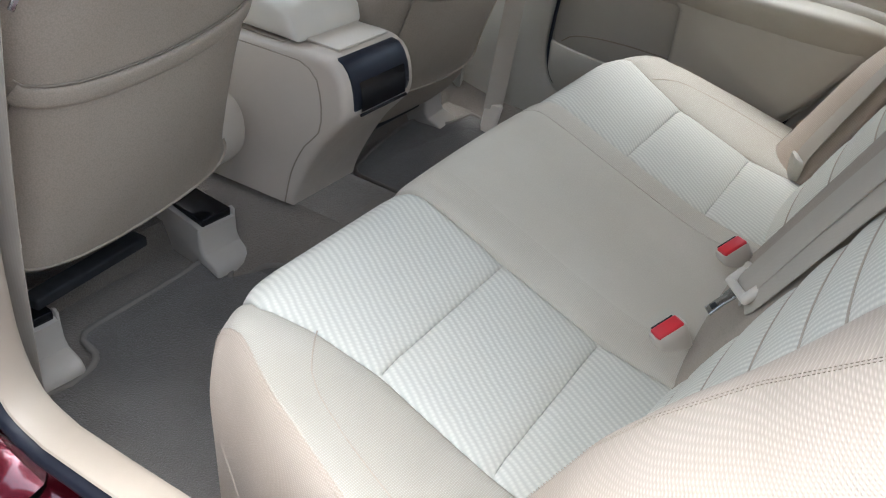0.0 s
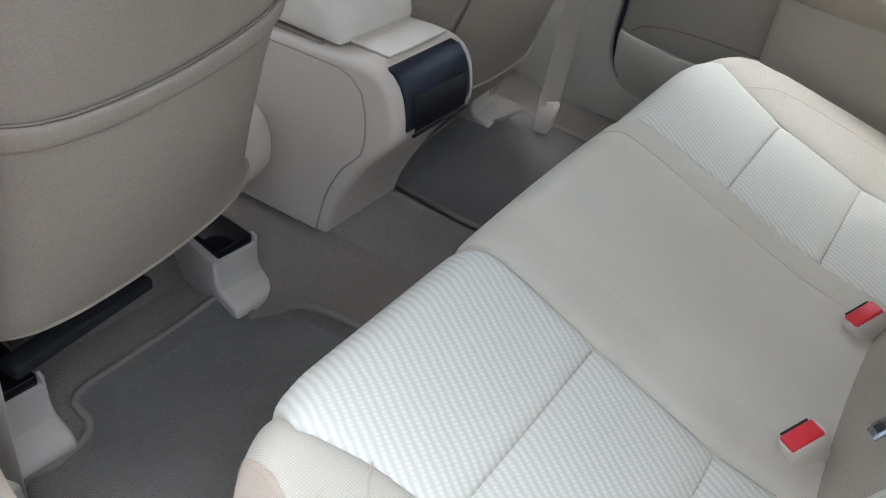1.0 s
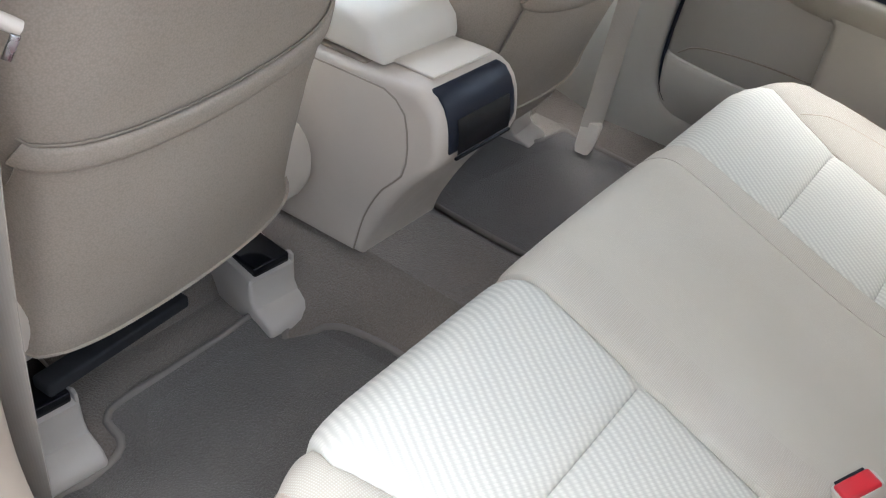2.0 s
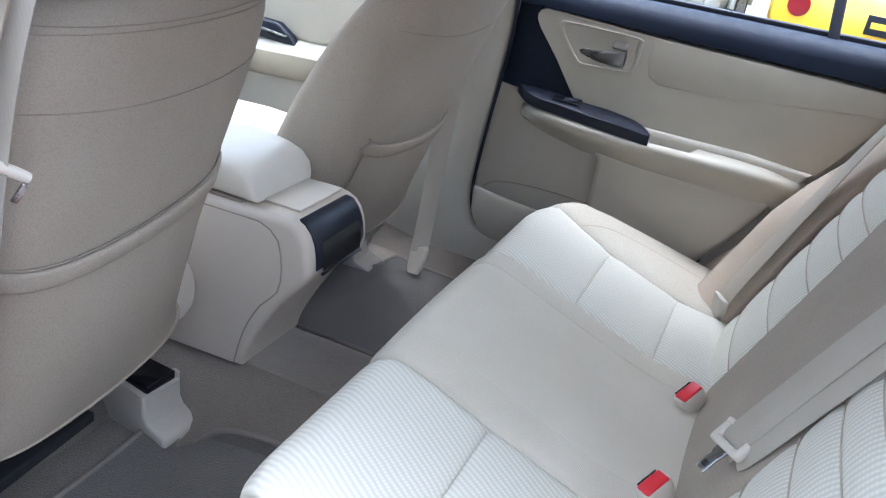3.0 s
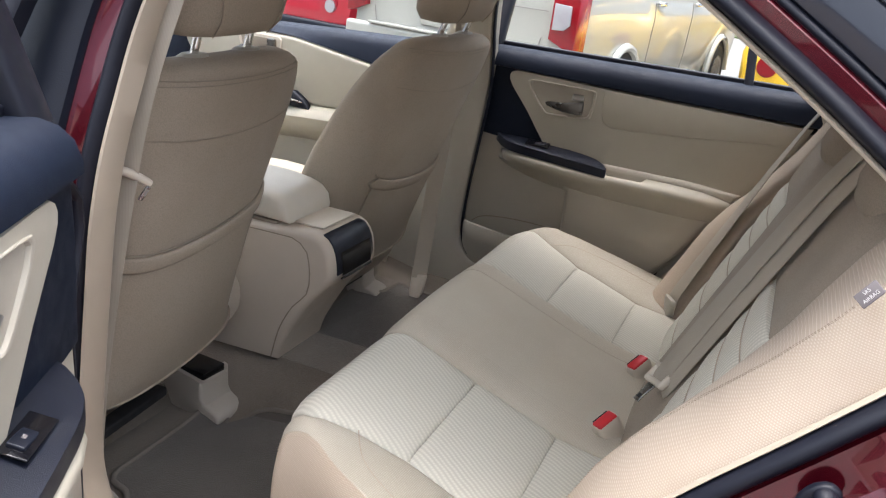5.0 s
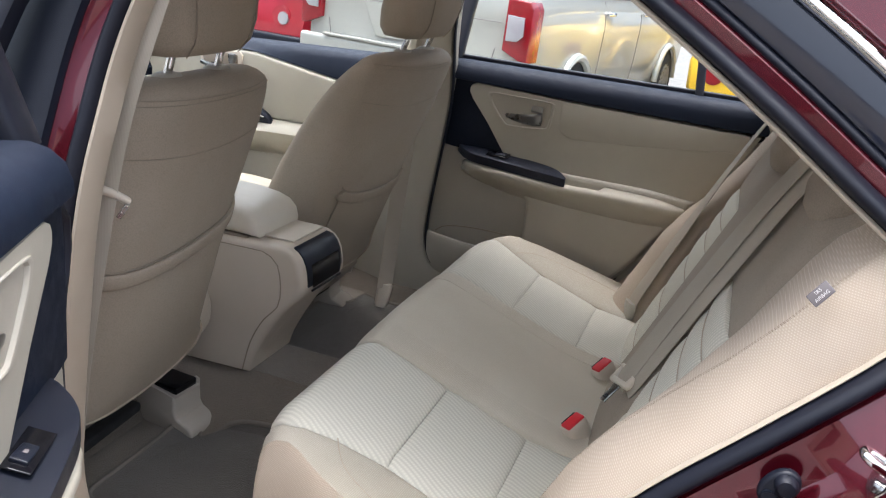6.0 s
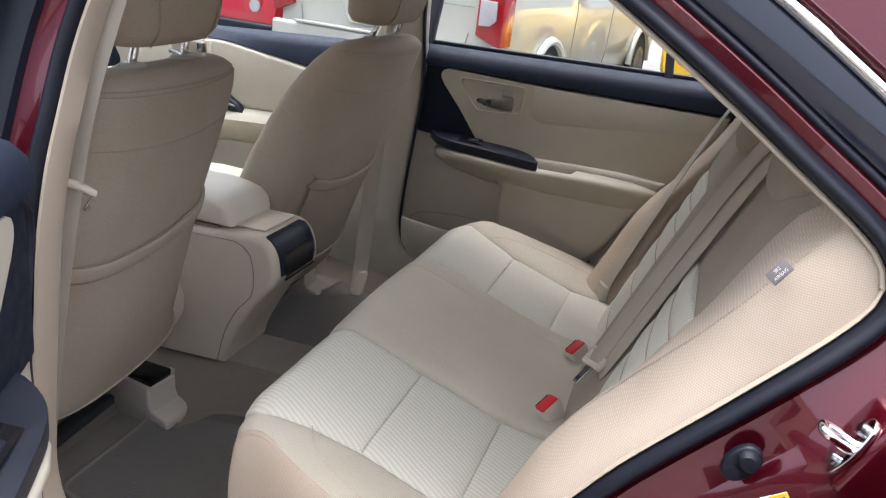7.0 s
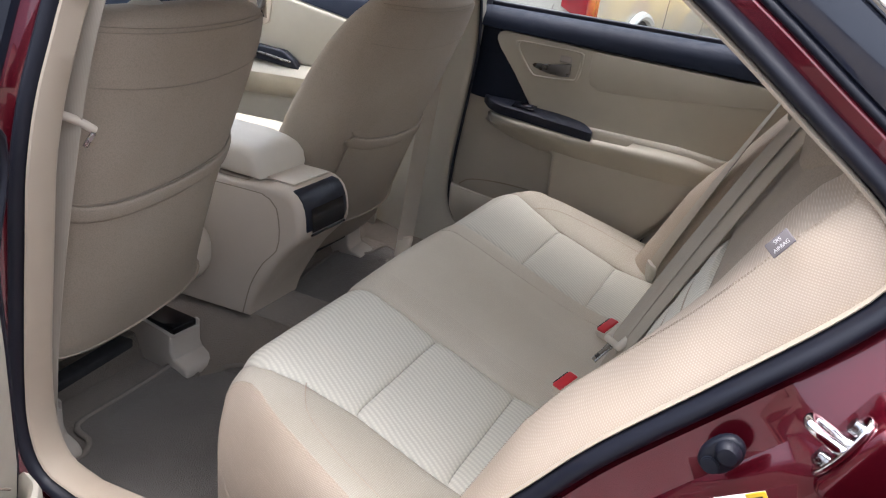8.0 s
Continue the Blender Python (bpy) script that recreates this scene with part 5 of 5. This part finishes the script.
def lettering(text, size, m, material, parent, name="lettering"):
    """Flat raised letters in the built-in font."""
    cu = bpy.data.curves.new("letters", "FONT")
    cu.body, cu.size, cu.extrude = text, size, 0.0002
    cu.align_x, cu.align_y = "CENTER", "CENTER"
    ob = bpy.data.objects.new("letters", cu)
    me = bpy.data.meshes.new_from_object(ob)
    bm = bmesh.new()
    bm.from_mesh(me)
    bmesh.ops.transform(bm, matrix=m, verts=bm.verts)
    bpy.data.objects.remove(ob)
    bpy.data.curves.remove(cu)
    bpy.data.meshes.remove(me)
    return part(name, bm, material, parent, normals=False)


lettering("SRS", 0.0046, tgm @ pose(0, -0.0012, 0.0028, 90, 0, 0), M_PRINT, tag)
lettering("AIRBAG", 0.0046, tgm @ pose(0, -0.0012, -0.0028, 90, 0, 0), M_PRINT, tag)

striker = thing("door_striker", "shiny steel door striker bolted to the red jamb", "door striker")
sm = Matrix(((0.425, 0.905, 0, 0.742), (0, 0, 1, -0.742), (0.905, -0.425, 0, 0.591), (0, 0, 0, 1)))
part("striker_boss", rbox((0.078, 0.05, 0.075), 0.010, sm @ pose(0, 0.0275, 0.018)), M_RED, car)
part("base_plate", prism(smooth_poly([(-0.026, 0.010), (-0.031, 0.0), (-0.026, -0.010), (0.0, -0.017), (0.026, -0.010), (0.031, 0.0), (0.026, 0.010), (0.0, 0.017)], 32), 0.005, 0.0015, sm), M_CHROME, striker)
part("loop", tube([sm @ Vector(p) for p in curve([(0.0, 0, -0.0085), (0.0, -0.021, -0.0085), (0.0, -0.028, -0.005), (0.0, -0.028, 0.005), (0.0, -0.021, 0.0085), (0.0, 0, 0.0085)], 24)], 0.0046, 12, up=(0.425, 0, 0.905)), M_CHROME, striker)
for u in (-0.0185, 0.0185):
    part("bolt", cyl(0.0062, 0.006, sm @ pose(u, -0.005, 0, 90), 12, 0.001), M_STEEL, striker)

plug = thing("rubber_bumper", "black rubber door bumper plugged into the jamb", "bumper stop")
pm = pose(0.665, -0.712, 0.533, 90, 0, 0)
pm = pm @ pose(0, 0, 0, 0, 0, 56) @ Matrix.Diagonal((0.76, 0.84, 0.80, 1))
part("pad", loft([[pm @ Vector((a, b, z)) for a, b in oval(w, w * 0.62, 28, 2.2)] for z, w in ((-0.004, 0.056), (0.003, 0.056), (0.006, 0.051), (0.007, 0.044))]), M_RUBBER, plug)
part("stud", loft([[pm @ Vector((a + 0.011, b, z)) for a, b in oval(w, w, 22, 2)] for z, w in ((0.005, 0.027), (0.013, 0.026), (0.018, 0.019), (0.019, 0.008))]), M_RUBBER, plug)
part("screw", cyl(0.0098, 0.006, pm @ pose(-0.015, 0, 0.008), 20, 0.0015), M_BLACK, plug)

# warning label on the jamb
sticker = thing("warning_label", "white and yellow warning label stuck on the red jamb", "label")
lm = pose(0.672, -0.748, 0.500, 0, -33.5, 0) @ Matrix.Diagonal((0.92, 1, 0.92, 1))
part("paper", rbox((0.098, 0.0012, 0.030), 0.0004, lm), M_WHITE, sticker)
part("yellow_field", rbox((0.017, 0.0014, 0.030), 0.0004, lm @ pose(0.0405, -0.0004, 0)), M_YELLOW, sticker)
part("prohibition_ring", sweep([lm @ Vector((0.011 + 0.0125 * math.cos(t), -0.0012, 0.0125 * math.sin(t))) for t in spread(0, 2 * math.pi, 41)[:-1]], oval(0.0012, 0.0022, 6, 2), up=(0, 1, 0), closed=True), M_REDINK, sticker)
part("prohibition_bar", rbox((0.023, 0.0008, 0.0018), 0.0002, lm @ pose(0.011, -0.0012, 0, 0, -45, 0)), M_REDINK, sticker)
for k in range(7):
    part("text_bar", rbox((0.036 - 0.004 * (k % 3), 0.0004, 0.0012), 0, lm @ pose(-0.026, -0.0008, 0.011 - 0.0036 * k)), M_TAG, sticker)
for k in range(3):
    part("text_bar", rbox((0.010, 0.0004, 0.004), 0, lm @ pose(0.0405, -0.0012, 0.009 - 0.008 * k)), M_INK, sticker)


# ---- vehicles outside ----
M_PEARL = paint("pearl_white_paint", (0.39, 0.385, 0.335), 0.1, 0.35)
M_SUVRED = paint("bright_red_paint", (0.42, 0.012, 0.028), 0.2, 0.35)
M_TAXI = paint("yellow_paint", (0.80, 0.50, 0.02), 0.0, 0.35)
M_TINT = plain("dark_car_glass", (0.012, 0.015, 0.018), 0.05, coat=1.0)
M_TAIL = plain("red_lamp_lens", (0.26, 0.006, 0.012), 0.2, coat=0.4)
M_CLEAR = plain("clear_lamp_lens", (0.38, 0.36, 0.37), 0.15, coat=1.0)
M_TYRE = plain("tyre_rubber", (0.02, 0.02, 0.02), 0.8)


def vehicle(name, label, category, material, length, half, levels, rake, m, wheels, belt_z, glass_z):
    """A car: the middle of its rear end is the origin, its front lies along local y. levels: (height, share of the half width);
    rake: (height, how far the rear end leans in)."""
    v = thing(name, label, category)
    zs = [z for z, _ in levels]
    outline = [(half * w, z) for z, w in levels] + [(-half * w, z) for z, w in reversed(levels)]
    mid_z = (zs[0] + zs[-1]) / 2
    rings = []
    for y, s in ((0.03, 0.25), (0.0, 0.6), (0.0, 0.86), (0.02, 0.94), (0.08, 0.985), (0.2, 1.0), (0.5, 1.0), (0.9, 1.0), (1.3, 1.0), (length * 0.5, 1.0), (length * 0.75, 1.0), (length - 0.2, 0.97), (length, 0.8)):
        ring = []
        for x, z in outline:
            zz = mid_z + (z - mid_z) * (s if s < 0.9 else 0.5 + s / 2)
            fade = max(0.0, 1 - y / 1.5)
            nose = max(0.0, (y - length * 0.72)) * 1.1 if z > belt_z else 0.0
            ring.append((x * s, y + lin(rake, zz) * fade - nose * (zz - belt_z), zz))
        rings.append(ring)
    part("body", loft(rings), material, v, sharp=35)
    for sgn in (-1, 1):
        win = [(0.45, belt_z + 0.02), (0.75, glass_z), (length * 0.62, glass_z), (length * 0.74, belt_z + 0.02)]
        wtop, wlow = lin(levels, glass_z) * half, lin(levels, belt_z) * half
        bm = bmesh.new()
        bm.faces.new([bm.verts.new((sgn * ((wlow if i in (0, 3) else wtop) + 0.004), a, b)) for i, (a, b) in enumerate(win)])
        part("side_window", bm, M_TINT, v, "dark tinted glass")
        for yy in wheels:
            w = part("wheel", cyl(0.335, 0.21, pose(sgn * (half - 0.10), yy, 0.335, 0, 90, 0), 32, 0.03), M_TYRE, v, "black tyre")
            part("rim", cyl(0.21, 0.012, pose(sgn * (half + 0.008), yy, 0.335, 0, 90, 0), 24, 0.004), M_SATIN, w)
            arch = [Vector((sgn * (half * 0.985 + 0.012), yy + 0.40 * math.cos(t), 0.335 + 0.40 * math.sin(t))) for t in spread(0.1, math.pi - 0.1, 24)]
            part("wheel_arch", tube(arch, 0.035, 8, up=(1, 0, 0)), material, v)
            well = bmesh.new()
            well.faces.new([well.verts.new((sgn * (half * 0.985 + 0.006), yy + 0.385 * math.cos(t), 0.335 + 0.385 * math.sin(t))) for t in spread(0, 2 * math.pi, 33)[:-1]])
            part("wheel_well", well, M_DARK, v)
        part("door_seam", tube([(sgn * (lin(levels, z) * half + 0.001), 1.62, z) for z in spread(0.4, belt_z, 8)], 0.0035, 5, up=(1, 0, 0)), M_TAG, v)
        part("door_seam", tube([(sgn * (lin(levels, z) * half + 0.001), 2.75, z) for z in spread(0.4, belt_z, 8)], 0.0035, 5, up=(1, 0, 0)), M_TAG, v)
        for yy in (1.75, 2.9):
            part("door_handle", rbox((0.03, 0.20, 0.035), 0.01, pose(sgn * (lin(levels, belt_z - 0.1) * half + 0.015), yy, belt_z - 0.10)), M_CHROME, v, "chrome door handle")
    rw = [(-half * 0.80, belt_z + 0.06), (half * 0.80, belt_z + 0.06), (half * 0.66, glass_z + 0.02), (-half * 0.66, glass_z + 0.02)]
    bm = bmesh.new()
    bm.faces.new([bm.verts.new((x, lin(rake, z) - 0.012, z)) for x, z in rw])
    part("rear_window", bm, M_TINT, v, "dark tinted glass")
    v.matrix_basis = m
    return v


def lamp(v, name, poly, rake, material, y=-0.02, depth=0.05, lab=""):
    return part(name, prism(poly, depth, 0.010, pose(0, y + lin(rake, sum(b for _, b in poly) / len(poly)), 0)), material, v, lab)


VAN_RAKE = [(0.2, -0.04), (0.55, -0.06), (0.66, 0.0), (1.1, 0.02), (1.3, 0.08), (1.75, 0.34)]
van_at = Matrix.Translation((-0.79, 4.15, GROUND - 0.0)) @ pose(0, 0, 0, 0, 0, -8) @ Matrix.Translation((-0.985, 0, 0))
van = vehicle("minivan", "pearl white minivan parked with its rear to the car", "minivan", M_PEARL, 5.1, 0.985,
              [(0.22, 0.86), (0.35, 0.95), (0.60, 0.985), (0.95, 1.0), (1.10, 0.985), (1.50, 0.86), (1.68, 0.74), (1.74, 0.45)], VAN_RAKE, van_at, (1.05, 4.1), 1.16, 1.55)
for sgn in (-1, 1):
    tail = lamp(van, "tail_lamp", [(sgn * a, b) for a, b in ((0.795, 0.800), (0.800, 1.140), (0.965, 1.130), (0.990, 1.08), (0.985, 0.735), (0.92, 0.745))], VAN_RAKE, M_TAIL, 0.055, 0.20, "red and clear tail lamp")
    part("clear_lens", prism([(sgn * a, b) for a, b in ((0.822, 0.865), (0.822, 1.035), (0.940, 1.028), (0.945, 0.905), (0.905, 0.868))], 0.02, 0.004, pose(0, -0.045, 0)), M_CLEAR, tail)
    part("hatch_seam", tube([(sgn * (0.735 - 0.05 * k / 9), -0.012 + lin(VAN_RAKE, 0.80 - 0.25 * k / 9), 0.80 - 0.25 * k / 9) for k in range(10)], 0.003, 5), M_TAG, van)
part("hatch_crease", tube([(x, -0.006, 0.975) for x in (-0.76, 0.76)], 0.0025, 6), M_TAG, van)
part("plate_recess", prism([(-0.42, 0.965), (0.42, 0.965), (0.30, 0.72), (-0.30, 0.72)], 0.02, 0.006, pose(0, 0.0, 0)), M_PEARL, van)
part("nameplate", rbox((0.20, 0.006, 0.02), 0.002, pose(-0.52, 0.0, 1.03)), M_SATIN, van)
part("bumper", rbox((1.86, 0.10, 0.16), 0.03, pose(0, -0.075, 0.60)), M_PEARL, van)
part("bumper_step", rbox((1.4, 0.12, 0.02), 0.006, pose(0, -0.08, 0.688)), M_PEARL, van)

SUV_RAKE = [(0.2, -0.03), (0.6, -0.05), (0.75, 0.0), (1.05, 0.02), (1.7, 0.25)]
suv = vehicle("suv", "bright red sport utility vehicle with a dealer plate", "suv", M_SUVRED, 4.5, 0.93,
              [(0.30, 0.88), (0.5, 0.97), (0.8, 1.0), (1.05, 0.98), (1.5, 0.84), (1.7, 0.72), (1.76, 0.45)], SUV_RAKE, pose(-4.22, 5.60, GROUND, 0, 0, -4), (0.95, 3.6), 1.08, 1.55)
for sgn in (-1, 1):
    lamp(suv, "tail_lamp", [(sgn * a, b) for a, b in ((0.55, 0.83), (0.60, 0.97), (0.90, 1.02), (0.925, 0.86))], SUV_RAKE, M_TAIL, 0.01, 0.10, "red tail lamp")
    cupm = pose(sgn * 0.62, -0.035, 0.63, 90, 0, 0)
    well = part("lamp_well", cyl(0.105, 0.03, cupm, 28, 0.01), M_SUVRED, suv)
    part("reverse_lamp", cyl(0.065, 0.03, cupm @ pose(sgn * 0.03, -0.01, 0.008), 24, 0.008), M_CLEAR, well, "clear reversing lamp")
part("bumper_lower", rbox((1.75, 0.08, 0.14), 0.03, pose(0, -0.05, 0.40)), M_BLACK, suv, "black lower bumper")
plate = part("dealer_plate", rbox((0.33, 0.012, 0.18), 0.004, pose(-0.10, -0.03, 0.69)), M_WHITE, suv, "white and yellow dealer plate in a black frame")
part("plate_frame", rbox((0.35, 0.008, 0.20), 0.004, pose(-0.10, -0.024, 0.69)), M_BLACK, plate)
part("plate_field", rbox((0.32, 0.004, 0.075), 0.001, pose(-0.10, -0.038, 0.737)), M_INK, plate)
part("plate_bar", rbox((0.25, 0.003, 0.024), 0.001, pose(-0.10, -0.041, 0.742)), M_YELLOW, plate)
part("plate_bar", rbox((0.12, 0.003, 0.030), 0.001, pose(-0.17, -0.038, 0.668)), M_TAG, plate)
part("plate_bar", rbox((0.10, 0.003, 0.016), 0.001, pose(-0.02, -0.038, 0.662)), M_TAG, plate)
part("nameplate", rbox((0.10, 0.006, 0.022), 0.002, pose(0.30, -0.004, 0.99)), M_CHROME, suv)
part("hatch_handle", rbox((0.30, 0.03, 0.05), 0.012, pose(0.02, -0.004, 0.95)), M_SUVRED, suv)

TAXI_RAKE = [(0.2, -0.03), (0.6, -0.04), (0.85, 0.03), (1.0, 0.35), (1.35, 1.0)]
coupe = vehicle("coupe", "yellow coupe with round red tail lamps", "car", M_TAXI, 4.3, 0.90,
                [(0.22, 0.86), (0.45, 0.98), (0.7, 1.0), (0.9, 0.95), (1.0, 0.85), (1.25, 0.70), (1.33, 0.45)], TAXI_RAKE, pose(0.95, 7.0, GROUND, 0, 0, -8), (0.85, 3.4), 0.92, 1.25)
for sgn in (-1, 1):
    part("tail_lamp", cyl(0.095, 0.05, pose(sgn * 0.62, -0.03, 0.60, 90, 0, 0), 28, 0.012), M_TAIL, coupe, "round red tail lamp")
plate = part("number_plate", rbox((0.32, 0.012, 0.16), 0.004, pose(0.10, -0.05, 0.56)), M_BLACK, coupe, "dark number plate")
part("plate_bar", rbox((0.24, 0.004, 0.05), 0.001, pose(0.10, -0.058, 0.56)), M_YELLOW, plate)

# right-hand outside mirror
mirror = thing("side_mirror", "black door mirror on the passenger side", "mirror")
shell = [[(-1.13 + b * 1.0, 0.95 + a, 0.735 + c) for a, c in oval(w, h, 32, 2.5)] for b, w, h in ((-0.10, 0.08, 0.05), (-0.07, 0.17, 0.11), (-0.02, 0.225, 0.145), (0.0, 0.235, 0.152), (0.006, 0.228, 0.146), (0.0, 0.218, 0.137))]
part("housing", loft(shell, caps=False), M_BLACK, mirror)
M_MIRROR = plain("mirror_glass", (0.9, 0.9, 0.9), 0.06, 1.0, var=0.0)
bm = bmesh.new()
bm.faces.new([bm.verts.new((-1.131, 0.95 + a, 0.735 + c)) for a, c in oval(0.220, 0.139, 32, 2.5)])
part("mirror_glass", bm, M_MIRROR, mirror)
part("foot", rbox((0.06, 0.12, 0.04), 0.012, pose(-1.16, 0.84, 0.685)), M_BLACK, mirror)

# dashboard, seen dark beyond the driver's headrest
dash = thing("dashboard", "black dashboard top under the windscreen", "dashboard", kind="structure")
part("dash_top", loft([[(x, y, z) for x, z in ((-1.15, 0.30), (-1.13, 0.55), (-1.20, 0.68), (-1.45, 0.72), (-1.75, 0.66), (-1.75, 0.30))] for y in (-0.72, 0.70)]), M_NAVY, dash, sharp=50)
part("dash_face", rbox((0.03, 1.36, 0.22), 0.01, pose(-1.12, 0, 0.42)), M_PLASTIC, dash)

# unseen building added behind the walker: blocks low sky, bounces warm light and reflections
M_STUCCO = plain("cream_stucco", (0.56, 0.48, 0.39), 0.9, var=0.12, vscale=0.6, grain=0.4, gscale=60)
bounce_block = thing("unseen_bounce_building", "unseen cream building added to block sky and bounce warm light", "building")
part("wall", rbox((40, 0.4, 6.2), 0.03, pose(2, -16.2, GROUND + 3.1)), M_STUCCO, bounce_block)
part("roof", rbox((40.6, 6, 0.25), 0.05, pose(2, -18.9, GROUND + 6.3)), M_BLACK, bounce_block)
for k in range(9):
    win = part("window", rbox((2.4, 0.06, 1.5), 0.02, pose(-14 + 4 * k, -15.99, GROUND + 1.9)), M_TINT, bounce_block, "dark glazed window")
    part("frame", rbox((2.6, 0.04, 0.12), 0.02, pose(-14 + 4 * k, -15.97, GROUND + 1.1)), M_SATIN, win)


# ---- the rest of the car's body, closing it outside the cabin ----
def body_side(s):
    """Front fender and rear quarter skin with their wheel arches; s is the side."""
    arc = lambda x, a, b: [(x + 0.365 * math.cos(t), -0.035 + 0.365 * math.sin(t)) for t in spread(a, b, 18)]
    rear = [(0.70, 0.60), (0.80, 0.67), (1.20, 0.70), (1.62, 0.70), (1.90, 0.64), (1.96, 0.45), (1.95, 0.10), (1.86, -0.14)] + arc(0.98, -0.25, math.pi + 0.30) + [(0.60, -0.14), (0.58, 0.02)]
    part("quarter_panel", prism(rear, 0.03, 0.008, pose(0, s * 0.885, 0)), M_RED, car)
    front = [(-1.46, 0.60), (-1.80, 0.58), (-2.40, 0.50), (-2.76, 0.36), (-2.84, 0.16), (-2.80, -0.12)] + arc(-1.95, math.pi + 0.25, -0.30) + [(-1.46, -0.14)]
    part("front_fender", prism(front, 0.03, 0.008, pose(0, s * 0.885, 0)), M_RED, car)
    part("rocker", rbox((2.2, 0.10, 0.16), 0.02, pose(-0.50, s * 0.84, -0.10)), M_RED, car)
    part("front_pillar", sweep([(-1.42, s * 0.75, 0.66), (-1.05, s * 0.69, 0.86), (-0.66, s * 0.60, 1.04)], oval(0.06, 0.05, 12, 3)), M_RED, car)
    part("rear_pillar", sweep([(0.72, s * 0.60, 1.03), (1.00, s * 0.66, 0.90), (1.36, s * 0.72, 0.71)], oval(0.08, 0.05, 12, 3)), M_RED, car)
    part("headlamp", loft([[(x, s * (0.62 + a), 0.34 + b) for a, b in oval(w, h, 20, 3)] for x, w, h in ((-2.60, 0.40, 0.16), (-2.74, 0.36, 0.13), (-2.80, 0.28, 0.09))]), M_LENS, car, "clear headlamp")
    part("tail_lamp", loft([[(x, s * (0.66 + a), 0.50 + b) for a, b in oval(w, h, 20, 3)] for x, w, h in ((1.86, 0.40, 0.17), (1.96, 0.38, 0.15), (1.985, 0.30, 0.10))]), M_REDLENS, car, "red tail lamp")
    for x in (-1.95, 0.98):
        w = part("wheel", cyl(0.325, 0.20, pose(x, s * 0.79, GROUND + 0.325, 90, 0, 0), 40, 0.03), M_TYREBLACK, car, "black tyre")
        part("rim", cyl(0.215, 0.014, pose(x, s * 0.894, GROUND + 0.325, 90, 0, 0), 30, 0.005), M_SATIN, w, "silver rim")


M_LENS = plain("headlamp_lens", (0.7, 0.7, 0.72), 0.12, coat=1.0)
M_REDLENS = plain("tail_lens", (0.5, 0.012, 0.02), 0.12, coat=1.0)
M_TYREBLACK = plain("own_tyre_rubber", (0.02, 0.02, 0.02), 0.8)
for s in (-1, 1):
    body_side(s)
part("bonnet", loft([[(x, y, z - 0.06 * (abs(y) / 0.84) ** 3) for y in spread(-0.84, 0.84, 24)] for x, z in ((-1.44, 0.66), (-1.7, 0.645), (-2.1, 0.60), (-2.5, 0.52), (-2.74, 0.42), (-2.80, 0.34))], closed=False), M_RED, car)
part("boot_lid", loft([[(x, y, z - 0.04 * (abs(y) / 0.84) ** 4) for y in spread(-0.85, 0.85, 24)] for x, z in ((1.32, 0.725), (1.5, 0.74), (1.75, 0.735), (1.90, 0.71), (1.94, 0.60), (1.96, 0.42))], closed=False), M_RED, car)
part("front_bumper", loft([[(x * 1.0, y, z) for x, z in ((-2.70, 0.36), (-2.86 + 0.16 * (abs(y) / 0.86) ** 3, 0.26), (-2.90 + 0.2 * (abs(y) / 0.86) ** 3, 0.02), (-2.82 + 0.18 * (abs(y) / 0.86) ** 3, -0.16), (-2.60, -0.18))] for y in spread(-0.87, 0.87, 20)], closed=False), M_RED, car)
part("rear_bumper", loft([[(x, y, z) for x, z in ((1.90, 0.44), (2.02 - 0.12 * (abs(y) / 0.86) ** 3, 0.30), (2.02 - 0.12 * (abs(y) / 0.86) ** 3, 0.02), (1.95 - 0.1 * (abs(y) / 0.86) ** 3, -0.15), (1.75, -0.17))] for y in spread(-0.87, 0.87, 20)], closed=False), M_RED, car)
part("underbody", rbox((4.3, 1.5, 0.04), 0.01, pose(-0.45, 0, -0.17)), M_DARK, car)
part("bulkhead", rbox((0.03, 1.5, 0.80), 0.01, pose(-1.72, 0, 0.22)), M_DARK, car)
for name, rows in (("windscreen", ((-1.43, 0.665, 0.74), (-1.05, 0.87, 0.67), (-0.68, 1.055, 0.585))), ("rear_window", ((0.78, 1.055, 0.575), (1.05, 0.91, 0.64), (1.36, 0.725, 0.70)))):
    bm = loft([[(x - 0.10 * (1 - (q * q)) * (1 if x < 0 else -0.6), w * q, z) for q in spread(-1, 1, 16)] for x, z, w in rows], closed=False)
    part(name, bm, M_GLASS, car, "clear glass").visible_shadow = name == "windscreen"
